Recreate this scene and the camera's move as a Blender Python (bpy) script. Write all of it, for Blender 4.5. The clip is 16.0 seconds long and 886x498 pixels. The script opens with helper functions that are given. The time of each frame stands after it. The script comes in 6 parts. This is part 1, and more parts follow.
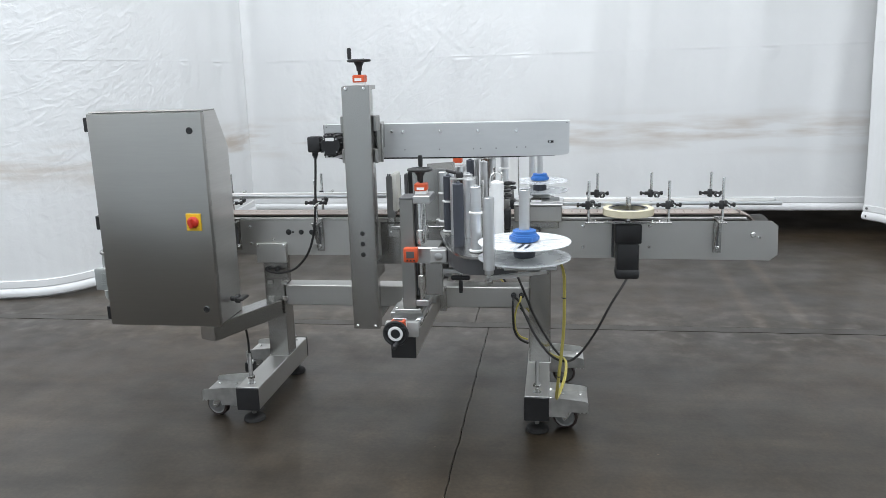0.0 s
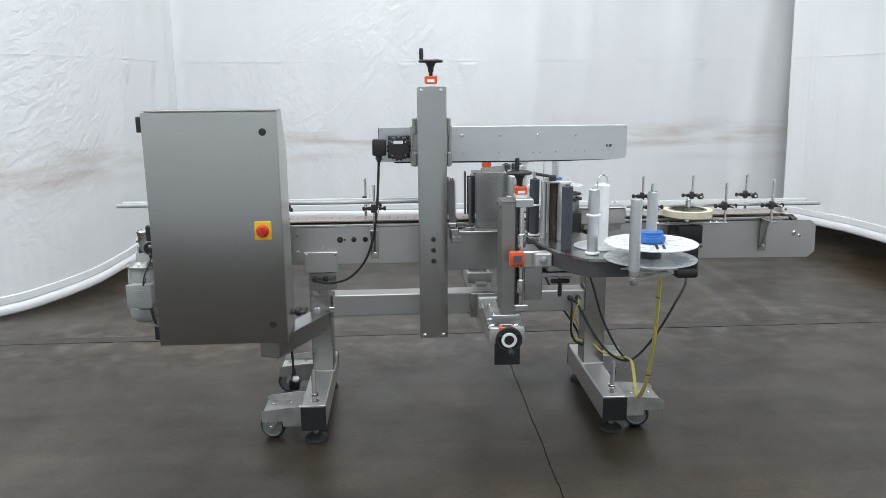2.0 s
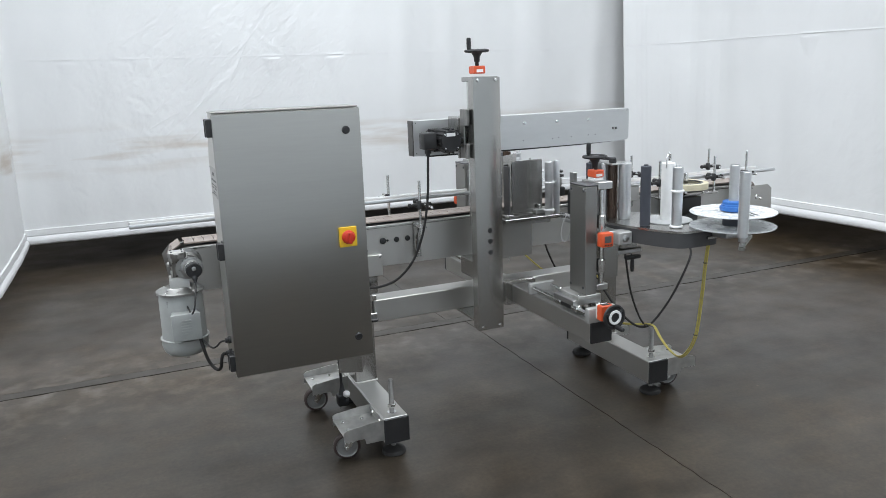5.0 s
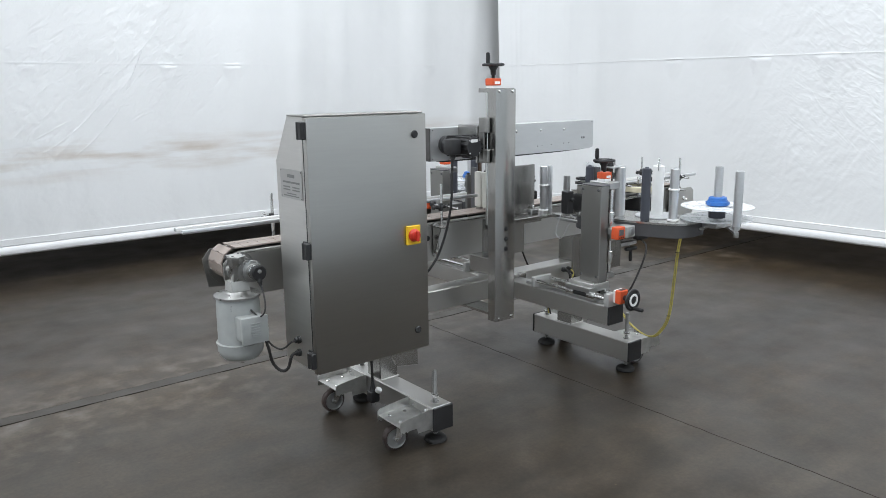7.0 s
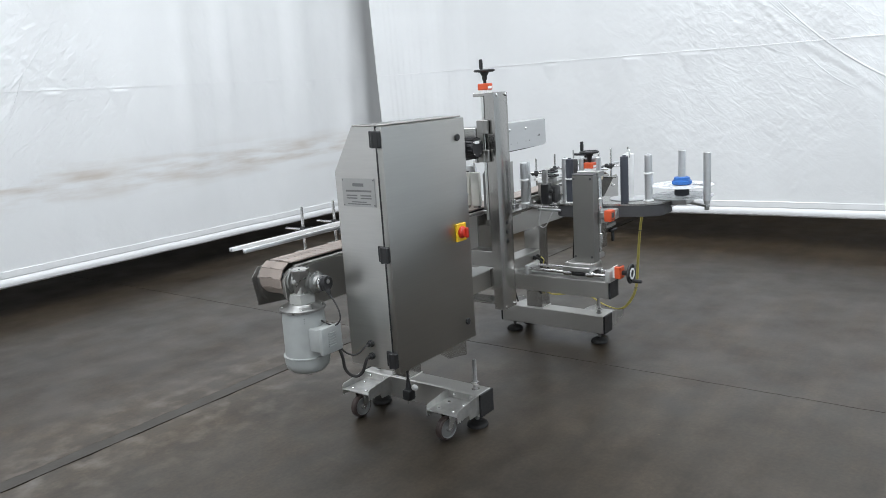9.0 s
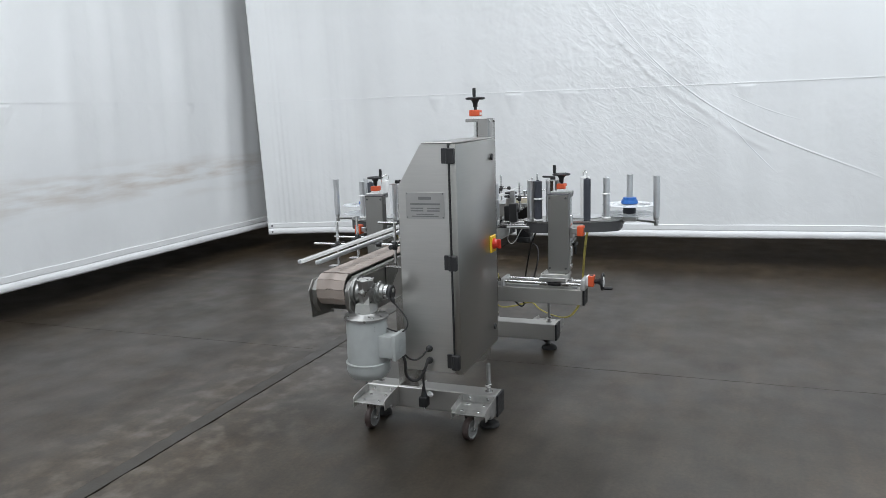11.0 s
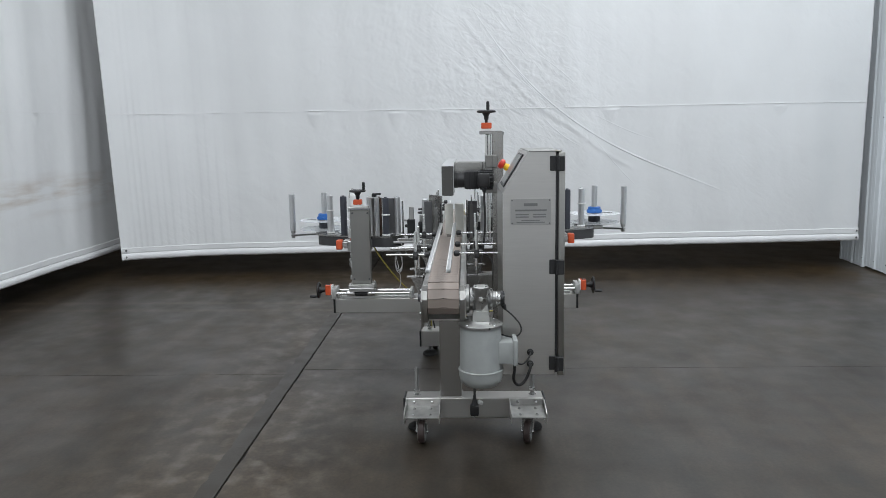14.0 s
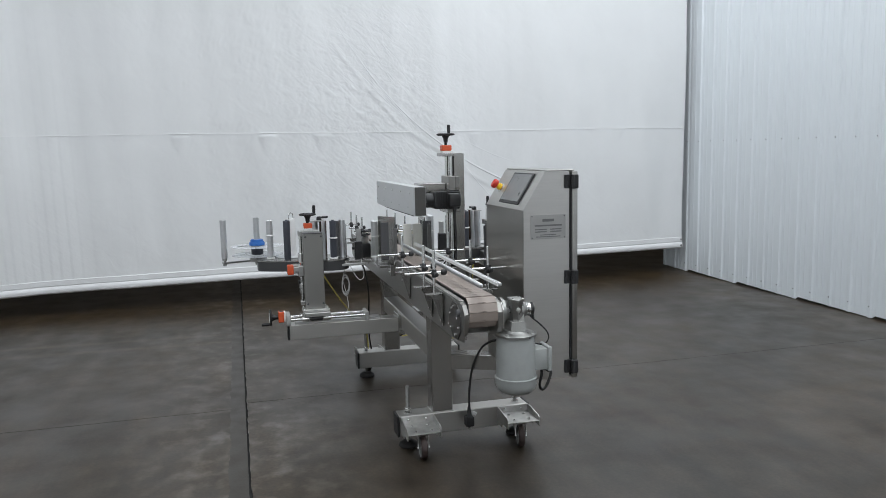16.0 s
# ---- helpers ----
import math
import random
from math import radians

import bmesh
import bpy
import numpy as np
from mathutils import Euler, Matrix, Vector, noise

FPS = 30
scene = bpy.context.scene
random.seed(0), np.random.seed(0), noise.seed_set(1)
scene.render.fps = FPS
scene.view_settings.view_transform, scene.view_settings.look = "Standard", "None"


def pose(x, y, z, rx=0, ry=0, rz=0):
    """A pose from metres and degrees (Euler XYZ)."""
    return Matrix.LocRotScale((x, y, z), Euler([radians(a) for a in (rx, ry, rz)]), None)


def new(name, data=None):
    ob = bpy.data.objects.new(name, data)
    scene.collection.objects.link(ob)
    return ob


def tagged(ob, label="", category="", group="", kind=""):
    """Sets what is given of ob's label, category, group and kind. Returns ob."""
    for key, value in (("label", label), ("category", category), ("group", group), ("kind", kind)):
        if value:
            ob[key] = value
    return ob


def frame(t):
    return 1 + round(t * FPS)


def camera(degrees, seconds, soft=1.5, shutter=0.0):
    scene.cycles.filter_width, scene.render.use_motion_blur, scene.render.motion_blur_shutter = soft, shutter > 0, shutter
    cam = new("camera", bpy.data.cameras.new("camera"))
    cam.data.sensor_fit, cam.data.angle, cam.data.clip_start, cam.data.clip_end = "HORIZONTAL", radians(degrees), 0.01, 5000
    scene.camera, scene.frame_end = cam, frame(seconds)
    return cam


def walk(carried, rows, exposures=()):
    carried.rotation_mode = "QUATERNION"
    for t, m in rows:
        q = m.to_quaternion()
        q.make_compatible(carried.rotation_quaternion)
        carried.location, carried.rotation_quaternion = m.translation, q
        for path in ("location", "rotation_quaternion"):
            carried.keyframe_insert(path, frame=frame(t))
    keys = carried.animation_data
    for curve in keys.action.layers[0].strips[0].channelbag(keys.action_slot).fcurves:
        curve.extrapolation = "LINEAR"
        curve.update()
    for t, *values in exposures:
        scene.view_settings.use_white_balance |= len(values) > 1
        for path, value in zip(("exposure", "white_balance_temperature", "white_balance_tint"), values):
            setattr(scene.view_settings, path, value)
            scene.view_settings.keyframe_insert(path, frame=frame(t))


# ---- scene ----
cam = camera(60.4, 16.0, soft=0.85)
METRES, EYE, TILT, LEAN, TURN = 8.0, 1.5, 0.0, 0.0, 8.5
ROWS = [
    (0.0, 0.0, 0.0, 0.0, -0.35, -12.58, 1.55),
    (0.5, -0.0296, 0.0098, -0.0005, -3.17, -12.48, 0.92),
    (1.0, -0.0604, 0.0107, -0.0008, -5.33, -12.35, 0.47),
    (1.5, -0.0935, 0.0092, 0.0012, -8.83, -12.24, 0.79),
    (2.0, -0.1202, 0.0201, -0.0009, -11.82, -12.2, 0.46),
    (2.5, -0.145, 0.0317, 0.0007, -15.64, -12.05, 0.79),
    (3.0, -0.1778, 0.0312, 0.0007, -23.96, -12.04, 0.23),
    (3.5, -0.2074, 0.0349, 0.0019, -29.3, -12.56, 1.04),
    (4.0, -0.2291, 0.0533, -0.0008, -30.39, -12.92, 1.58),
    (4.5, -0.2491, 0.071, 0.0006, -30.53, -13.03, 2.02),
    (7.0, -0.3853, 0.1414, -0.0005, -46.95, -12.08, 0.67),
    (7.5, -0.4142, 0.1553, 0.0017, -51.37, -12.21, 1.52),
    (8.0, -0.4329, 0.1789, -0.0008, -54.75, -12.44, 2.59),
    (8.5, -0.4523, 0.1997, 0.0008, -58.23, -12.2, 3.45),
    (11.0, -0.547, 0.3343, 0.0013, -77.67, -10.03, 1.83),
    (11.5, -0.5552, 0.3619, 0.0012, -81.26, -9.87, 1.77),
    (12.0, -0.5516, 0.3926, 0.0001, -84.56, -9.61, 1.48),
    (12.5, -0.5516, 0.4217, -0.0002, -87.87, -9.49, 0.56),
    (13.0, -0.565, 0.4587, 0.001, -91.79, -9.16, 0.08),
    (13.5, -0.5677, 0.4845, 0.0016, -94.11, -8.89, -0.08),
    (14.0, -0.56, 0.5127, -0.0017, -96.66, -8.8, 0.93),
    (14.5, -0.5586, 0.542, -0.0016, -100.3, -9.02, 1.22),
    (15.0, -0.5653, 0.5835, 0.0005, -106.0, -8.68, 0.65),
    (15.5, -0.5584, 0.6127, -0.0005, -109.71, -8.02, 0.71),
    (16.0, -0.5397, 0.6431, -0.0009, -113.71, -7.3, 1.16),
]
walk(cam, [(t, pose(0, 0, EYE, TILT, LEAN, TURN) @ pose(METRES * x, METRES * y, METRES * z, 90 + pitch, roll, yaw)) for t, x, y, z, yaw, pitch, roll in ROWS],
     exposures=[(0.0, 0.16), (2.5, 0.11), (4.5, 0.12), (7.0, 0.17), (8.5, 0.15), (11.0, -0.11), (12.5, -0.29), (16.0, -0.36)])

# ---- world and light: a windowless hall lit by unseen lamps overhead ----
world = bpy.data.worlds.new("hall_air")
scene.world = world
world.use_nodes = True
world.node_tree.nodes["Background"].inputs["Color"].default_value = (0.75, 0.8, 0.85, 1)
world.node_tree.nodes["Background"].inputs["Strength"].default_value = 0.03


def unseen_lamp(x, y, power, sx=3.0, sy=2.6):
    data = bpy.data.lights.new("unseen_lamp", "AREA")
    data.shape, data.size, data.size_y, data.energy = "RECTANGLE", sx, sy, power
    data.color = (0.91, 0.955, 1.0)
    ob = new("unseen_lamp", data)
    ob.matrix_world = pose(x, y, 5.6)
    return ob


# The x -5.6 pair is added to brighten the wall the cabinet mirrors.
for spec in ((-3.6, 1.6, 64), (-2.5, 5.0, 66), (-1.0, 1.2, 102), (-1.0, 5.6, 102), (1.7, 1.2, 162), (1.7, 5.6, 24), (-5.6, 1.4, 100, 1.8), (-5.6, 4.6, 108, 1.8), (6.2, 2.4, 42), (6.2, 6.4, 12)):
    unseen_lamp(*spec)


# ---- materials ----
def material(name, color, rough=0.5, metal=0.0, spread=0.08, scale=20.0, bump=0.0, bump_scale=200.0, stretch=(1, 1, 1), rough_spread=0.08, coat=0.0, per_piece=0.0):
    """A surface with colour and gloss varied at two scales, and a fine relief."""
    m = bpy.data.materials.new(name)
    m.use_nodes = True
    nt = m.node_tree
    n, li = nt.nodes, nt.links
    b = n["Principled BSDF"]
    b.inputs["Metallic"].default_value = metal
    if coat:
        b.inputs["Coat Weight"].default_value = coat
        b.inputs["Coat Roughness"].default_value = 0.12
    tc = n.new("ShaderNodeTexCoord")
    mp = n.new("ShaderNodeMapping")
    mp.inputs["Scale"].default_value = stretch
    li.new(tc.outputs["Object"], mp.inputs["Vector"])
    big, fine = n.new("ShaderNodeTexNoise"), n.new("ShaderNodeTexNoise")
    for tex, s, d in ((big, scale * 0.18, 3), (fine, scale, 5)):
        tex.inputs["Scale"].default_value = s
        tex.inputs["Detail"].default_value = d
        li.new(mp.outputs["Vector"], tex.inputs["Vector"])
    mix = n.new("ShaderNodeMath")
    mix.operation = "ADD"
    li.new(big.outputs["Fac"], mix.inputs[0])
    li.new(fine.outputs["Fac"], mix.inputs[1])
    last = mix.outputs[0]
    if per_piece:
        oi = n.new("ShaderNodeObjectInfo")
        mad = n.new("ShaderNodeMath")
        mad.operation = "MULTIPLY_ADD"
        mad.inputs[1].default_value = per_piece
        li.new(oi.outputs["Random"], mad.inputs[0])
        li.new(last, mad.inputs[2])
        last = mad.outputs[0]
    rng = n.new("ShaderNodeMapRange")
    rng.inputs["From Min"].default_value, rng.inputs["From Max"].default_value = 0.6, 1.4
    rng.inputs["To Min"].default_value, rng.inputs["To Max"].default_value = 1 - spread, 1 + spread
    li.new(last, rng.inputs["Value"])
    hsv = n.new("ShaderNodeHueSaturation")
    hsv.inputs["Color"].default_value = (*color, 1)
    li.new(rng.outputs["Result"], hsv.inputs["Value"])
    li.new(hsv.outputs["Color"], b.inputs["Base Color"])
    rr = n.new("ShaderNodeMapRange")
    rr.inputs["From Min"].default_value, rr.inputs["From Max"].default_value = 0.3, 0.7
    rr.inputs["To Min"].default_value, rr.inputs["To Max"].default_value = max(0.03, rough - rough_spread), min(1, rough + rough_spread)
    li.new(fine.outputs["Fac"], rr.inputs["Value"])
    li.new(rr.outputs["Result"], b.inputs["Roughness"])
    if bump:
        bt = n.new("ShaderNodeTexNoise")
        bt.inputs["Scale"].default_value, bt.inputs["Detail"].default_value = bump_scale, 4
        li.new(mp.outputs["Vector"], bt.inputs["Vector"])
        bp = n.new("ShaderNodeBump")
        bp.inputs["Strength"].default_value, bp.inputs["Distance"].default_value = bump, 0.002
        li.new(bt.outputs["Fac"], bp.inputs["Height"])
        li.new(bp.outputs["Normal"], b.inputs["Normal"])
    return m


STEEL = material("brushed_stainless", (0.43, 0.423, 0.408), 0.27, 1.0, 0.05, 5, 0, 120, (1, 1, 1), 0.0)
STEEL_H = material("brushed_stainless_lengthwise", (0.57, 0.56, 0.54), 0.40, 1.0, 0.06, 5, 0, 90, (1, 1, 1), 0.0)
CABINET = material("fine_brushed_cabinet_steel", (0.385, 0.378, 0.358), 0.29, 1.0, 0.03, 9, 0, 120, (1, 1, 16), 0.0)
# Same steel as the door, painted lighter for the bright reflections on its side.
CABINET_LIT = material("lit_copy_of_cabinet_steel", (0.63, 0.62, 0.60), 0.37, 1.0, 0.05, 9, 0, 120, (1, 1, 16), 0.0)
WORN = material("worn_stainless", (0.55, 0.545, 0.53), 0.45, 1.0, 0.30, 24, 0, 60, (1, 1, 1), 0.05)
BRIGHT = material("polished_steel_rod", (0.72, 0.72, 0.71), 0.2, 1.0, 0.05, 40, 0.0, 100, (1, 1, 1), 0.07)
ALU = material("natural_anodised_aluminium", (0.52, 0.52, 0.515), 0.36, 1.0, 0.06, 20, 0, 200, (1, 1, 4), 0.03)
HEADPAINT = material("satin_silver_sheet", (0.60, 0.61, 0.615), 0.46, 0.75, 0.05, 15, 0, 150, (1, 4, 4), 0.03)
ROLLER = material("clear_anodised_roller", (0.68, 0.69, 0.70), 0.34, 0.9, 0.05, 25, 0, 160, (1, 1, 4), 0.03)
BLACK = material("black_plastic", (0.018, 0.018, 0.019), 0.42, 0, 0.25, 60, 0.1, 400)
RUBBER = material("black_rubber", (0.022, 0.021, 0.021), 0.7, 0, 0.3, 40, 0.2, 300)
BLACKMETAL = material("black_painted_metal", (0.012, 0.012, 0.013), 0.42, 0.0, 0.25, 60, 0.12, 300)
DARKROLL = material("dark_slate_rubber_roller", (0.052, 0.057, 0.072), 0.55, 0, 0.12, 50, 0.08, 300)
DARKSTEEL = material("dark_grey_coated_steel", (0.11, 0.11, 0.115), 0.48, 0.3, 0.14, 40, 0.08, 200)
TRAY = material("dark_grey_tray_side", (0.07, 0.07, 0.073), 0.5, 0.2, 0.12, 30, 0.06, 200)
ORANGE = material("orange_plastic", (0.64, 0.095, 0.03), 0.42, 0, 0.08, 50)
YELLOW = material("yellow_plastic", (0.80, 0.50, 0.02), 0.45, 0, 0.06, 50)
RED = material("red_plastic", (0.55, 0.03, 0.015), 0.38, 0, 0.08, 50)
BLUE = material("blue_plastic", (0.028, 0.14, 0.44), 0.42, 0, 0.1, 50)
WHITE = material("white_plastic", (0.80, 0.80, 0.79), 0.45, 0, 0.04, 40)
GREYPL = material("light_grey_cast_block", (0.45, 0.45, 0.44), 0.45, 0.4, 0.08, 40, 0.04, 200)
CREAM = material("cream_rubber_tyre", (0.62, 0.57, 0.42), 0.6, 0, 0.1, 40, 0.1, 200)
BROWN = material("brown_web_film", (0.085, 0.058, 0.044), 0.25, 0.3, 0.3, 30, 0.05, 150, (6, 6, 0.5))
MOTORPAINT = material("pale_grey_motor_paint", (0.34, 0.355, 0.347), 0.42, 0, 0.10, 25, 0.08, 180)
CAST = material("cast_aluminium_gearbox", (0.34, 0.34, 0.33), 0.33, 0.9, 0.14, 40, 0.1, 120)
CASTPALE = material("pale_painted_casting", (0.48, 0.48, 0.46), 0.4, 0.5, 0.12, 40, 0.1, 120)
COLUMN = material("satin_column_steel", (0.335, 0.33, 0.315), 0.42, 1.0, 0.05, 7, 0, 120, (1, 1, 1), 0.0)
WIPER = material("dark_grey_wiper_steel", (0.20, 0.20, 0.196), 0.45, 0.7, 0.1, 30, 0.05, 200)
STUD = material("dull_threaded_steel", (0.26, 0.255, 0.25), 0.45, 1.0, 0.2, 60, 0.05, 200)
GUNMETAL = material("dark_satin_steel_plate", (0.14, 0.137, 0.132), 0.40, 1.0, 0.08, 12, 0, 120, (1, 1, 1), 0.0)
CHAIN = material("tan_acetal_chain", (0.305, 0.255, 0.225), 0.42, 0, 0.08, 30, 0.05, 200, (1, 1, 1), 0.08, 0, 0.18)
TREAD = material("maroon_polyurethane_tread", (0.045, 0.03, 0.027), 0.5, 0, 0.15, 40, 0.1, 200)
HUB = material("grey_wheel_hub", (0.24, 0.24, 0.235), 0.45, 0.3, 0.1, 40)
NAMEPLATE = material("etched_steel_nameplate", (0.47, 0.465, 0.455), 0.36, 1.0, 0.08, 60, 0.05, 300)
INK = material("engraved_grey_fill", (0.15, 0.15, 0.15), 0.6, 0, 0.1, 60)
SCREEN = material("screen_reflection_grey", (0.19, 0.195, 0.195), 0.30, 0, 0.2, 30, 0, 1, (1, 1, 1), 0.03)
YCABLE = material("yellow_cable_sheath", (0.46, 0.39, 0.10), 0.5, 0, 0.1, 40)
GCABLE = material("grey_cable_sheath", (0.50, 0.50, 0.50), 0.5, 0, 0.1, 40)


def clear_plastic(name, body):
    m = material(name, (0.80, 0.82, 0.83), 0.28, 0, 0.05, 30)
    nt = m.node_tree
    out = nt.nodes["Material Output"]
    tr = nt.nodes.new("ShaderNodeBsdfTransparent")
    tr.inputs["Color"].default_value = (0.93, 0.94, 0.95, 1)
    mx = nt.nodes.new("ShaderNodeMixShader")
    mx.inputs["Fac"].default_value = body
    nt.links.new(tr.outputs[0], mx.inputs[1])
    nt.links.new(nt.nodes["Principled BSDF"].outputs[0], mx.inputs[2])
    nt.links.new(mx.outputs[0], out.inputs["Surface"])
    return m


CLEAR = clear_plastic("hazy_clear_plastic", 0.42)


# ---- mesh helpers ----
def box(bm, x0, y0, z0, x1, y1, z1, bevel=0.0, seg=1):
    vs = [bm.verts.new((x, y, z)) for z in (z0, z1) for y in (y0, y1) for x in (x0, x1)]
    fs = [bm.faces.new([vs[i] for i in q]) for q in ((0, 2, 3, 1), (4, 5, 7, 6), (0, 1, 5, 4), (2, 6, 7, 3), (0, 4, 6, 2), (1, 3, 7, 5))]
    if bevel:
        edges = list({e for f in fs for e in f.edges})
        bmesh.ops.bevel(bm, geom=edges, offset=bevel, segments=seg, profile=0.5, affect="EDGES")
    return bm


def basis(d):
    d = Vector(d).normalized()
    u = d.orthogonal().normalized()
    if abs(d.z) > 0.999:
        u = Vector((1, 0, 0))
    return u, d.cross(u), d


def lathe(bm, base, axis, profile, seg=24):
    """Turns (radius, height) pairs about an axis through base."""
    u, v, d = basis(axis)
    base = Vector(base)
    rings = []
    for r, h in profile:
        c = base + d * h
        rings.append([bm.verts.new(c + (u * math.cos(a) + v * math.sin(a)) * r) for a in (2 * math.pi * k / seg for k in range(seg))])
    for a, b in zip(rings, rings[1:]):
        for k in range(seg):
            bm.faces.new((a[k], a[(k + 1) % seg], b[(k + 1) % seg], b[k]))
    bm.faces.new(list(reversed(rings[0])))
    bm.faces.new(rings[-1])
    return bm


def rod(bm, p0, p1, r, seg=16, chamfer=None):
    p0, p1 = Vector(p0), Vector(p1)
    length = (p1 - p0).length
    c = min(r * 0.18, length * 0.2) if chamfer is None else chamfer
    return lathe(bm, p0, p1 - p0, [(r - c, 0), (r, c), (r, length - c), (r - c, length)], seg)


def pipe(bm, base, axis, r_out, r_in, length, seg=28):
    """A tube with an open bore."""
    u, v, d = basis(axis)
    base = Vector(base)
    c = 0.0012
    prof = [(r_in, 0), (r_out - c, 0), (r_out, c), (r_out, length - c), (r_out - c, length), (r_in, length)]
    rings = [[bm.verts.new(base + d * h + (u * math.cos(2 * math.pi * k / seg) + v * math.sin(2 * math.pi * k / seg)) * r) for k in range(seg)] for r, h in prof]
    for a, b in zip(rings, rings[1:] + rings[:1]):
        for k in range(seg):
            bm.faces.new((a[k], a[(k + 1) % seg], b[(k + 1) % seg], b[k]))
    return bm


def prism(bm, outline, axis, a0, a1):
    """A flat outline given as pairs, pushed along axis x, y or z from a0 to a1."""
    def at(p, a):
        return {"x": (a, p[0], p[1]), "y": (p[0], a, p[1]), "z": (p[0], p[1], a)}[axis]
    lo = [bm.verts.new(at(p, a0)) for p in outline]
    hi = [bm.verts.new(at(p, a1)) for p in outline]
    bm.faces.new(lo)
    bm.faces.new(list(reversed(hi)))
    for k in range(len(outline)):
        j = (k + 1) % len(outline)
        bm.faces.new((lo[k], hi[k], hi[j], lo[j]))
    return bm


def spline(points, steps=8):
    pts = [Vector(p) for p in points]
    pts = [pts[0] * 2 - pts[1]] + pts + [pts[-1] * 2 - pts[-2]]
    out = []
    for a, b, c, d in zip(pts, pts[1:], pts[2:], pts[3:]):
        for k in range(steps):
            t = k / steps
            out.append(0.5 * ((2 * b) + (c - a) * t + (2 * a - 5 * b + 4 * c - d) * t * t + (3 * b - a - 3 * c + d) * t ** 3))
    out.append(pts[-2])
    return out


def sweep(bm, points, r, seg=8):
    rings = []
    u = None
    for k, p in enumerate(points):
        d = (points[min(k + 1, len(points) - 1)] - points[max(k - 1, 0)]).normalized()
        u = d.orthogonal().normalized() if u is None else (u - d * u.dot(d)).normalized()
        v = d.cross(u)
        rings.append([bm.verts.new(p + (u * math.cos(2 * math.pi * i / seg) + v * math.sin(2 * math.pi * i / seg)) * r) for i in range(seg)])
    for a, b in zip(rings, rings[1:]):
        for i in range(seg):
            bm.faces.new((a[i], a[(i + 1) % seg], b[(i + 1) % seg], b[i]))
    bm.faces.new(list(reversed(rings[0])))
    bm.faces.new(rings[-1])
    return bm


def finish(bm, name, mat, origin=(0, 0, 0), smooth=True):
    bmesh.ops.recalc_face_normals(bm, faces=bm.faces)
    o = Vector(origin)
    for v in bm.verts:
        v.co -= o
    if smooth:
        for f in bm.faces:
            f.smooth = True
        for e in bm.edges:
            if len(e.link_faces) == 2 and e.calc_face_angle(0) > 0.6:
                e.smooth = False
    me = bpy.data.meshes.new(name)
    bm.to_mesh(me)
    bm.free()
    me.materials.append(mat)
    return me


def thing(name, at, label, category, group="", kind=""):
    ob = new(name)
    ob.empty_display_size = 0.05
    ob.location = at
    return tagged(ob, label, category, group, kind)


def origin_of(ob):
    p = Vector(ob.location)
    while ob.parent:
        ob = ob.parent
        p += ob.location
    return p


def part(name, bm, mat, parent, label=""):
    """Links a bmesh, made in world metres, as one mesh under a thing or a part."""
    ob = new(name, finish(bm, name, mat, origin_of(parent)))
    ob.parent = parent
    return tagged(ob, label)


def solid(name, bm, mat, label, category, at=(0, 0, 0), group="", kind=""):
    ob = new(name, finish(bm, name, mat, at))
    ob.location = at
    return tagged(ob, label, category, group, kind)


def B():
    return bmesh.new()


def bolt(parent, p, axis, r=0.006, h=0.005, mat=None, name="bolt"):
    return part(name, lathe(B(), p, axis, [(r, 0), (r, h * 0.6), (r * 0.7, h)], 6 if r > 0.0075 else 10), mat or BRIGHT, parent)


# ---- the hall: floor, curtains, walls ----
TRENCH = ((1.235, 0.027, 0.075), (1.505, 0.03, 0.06))


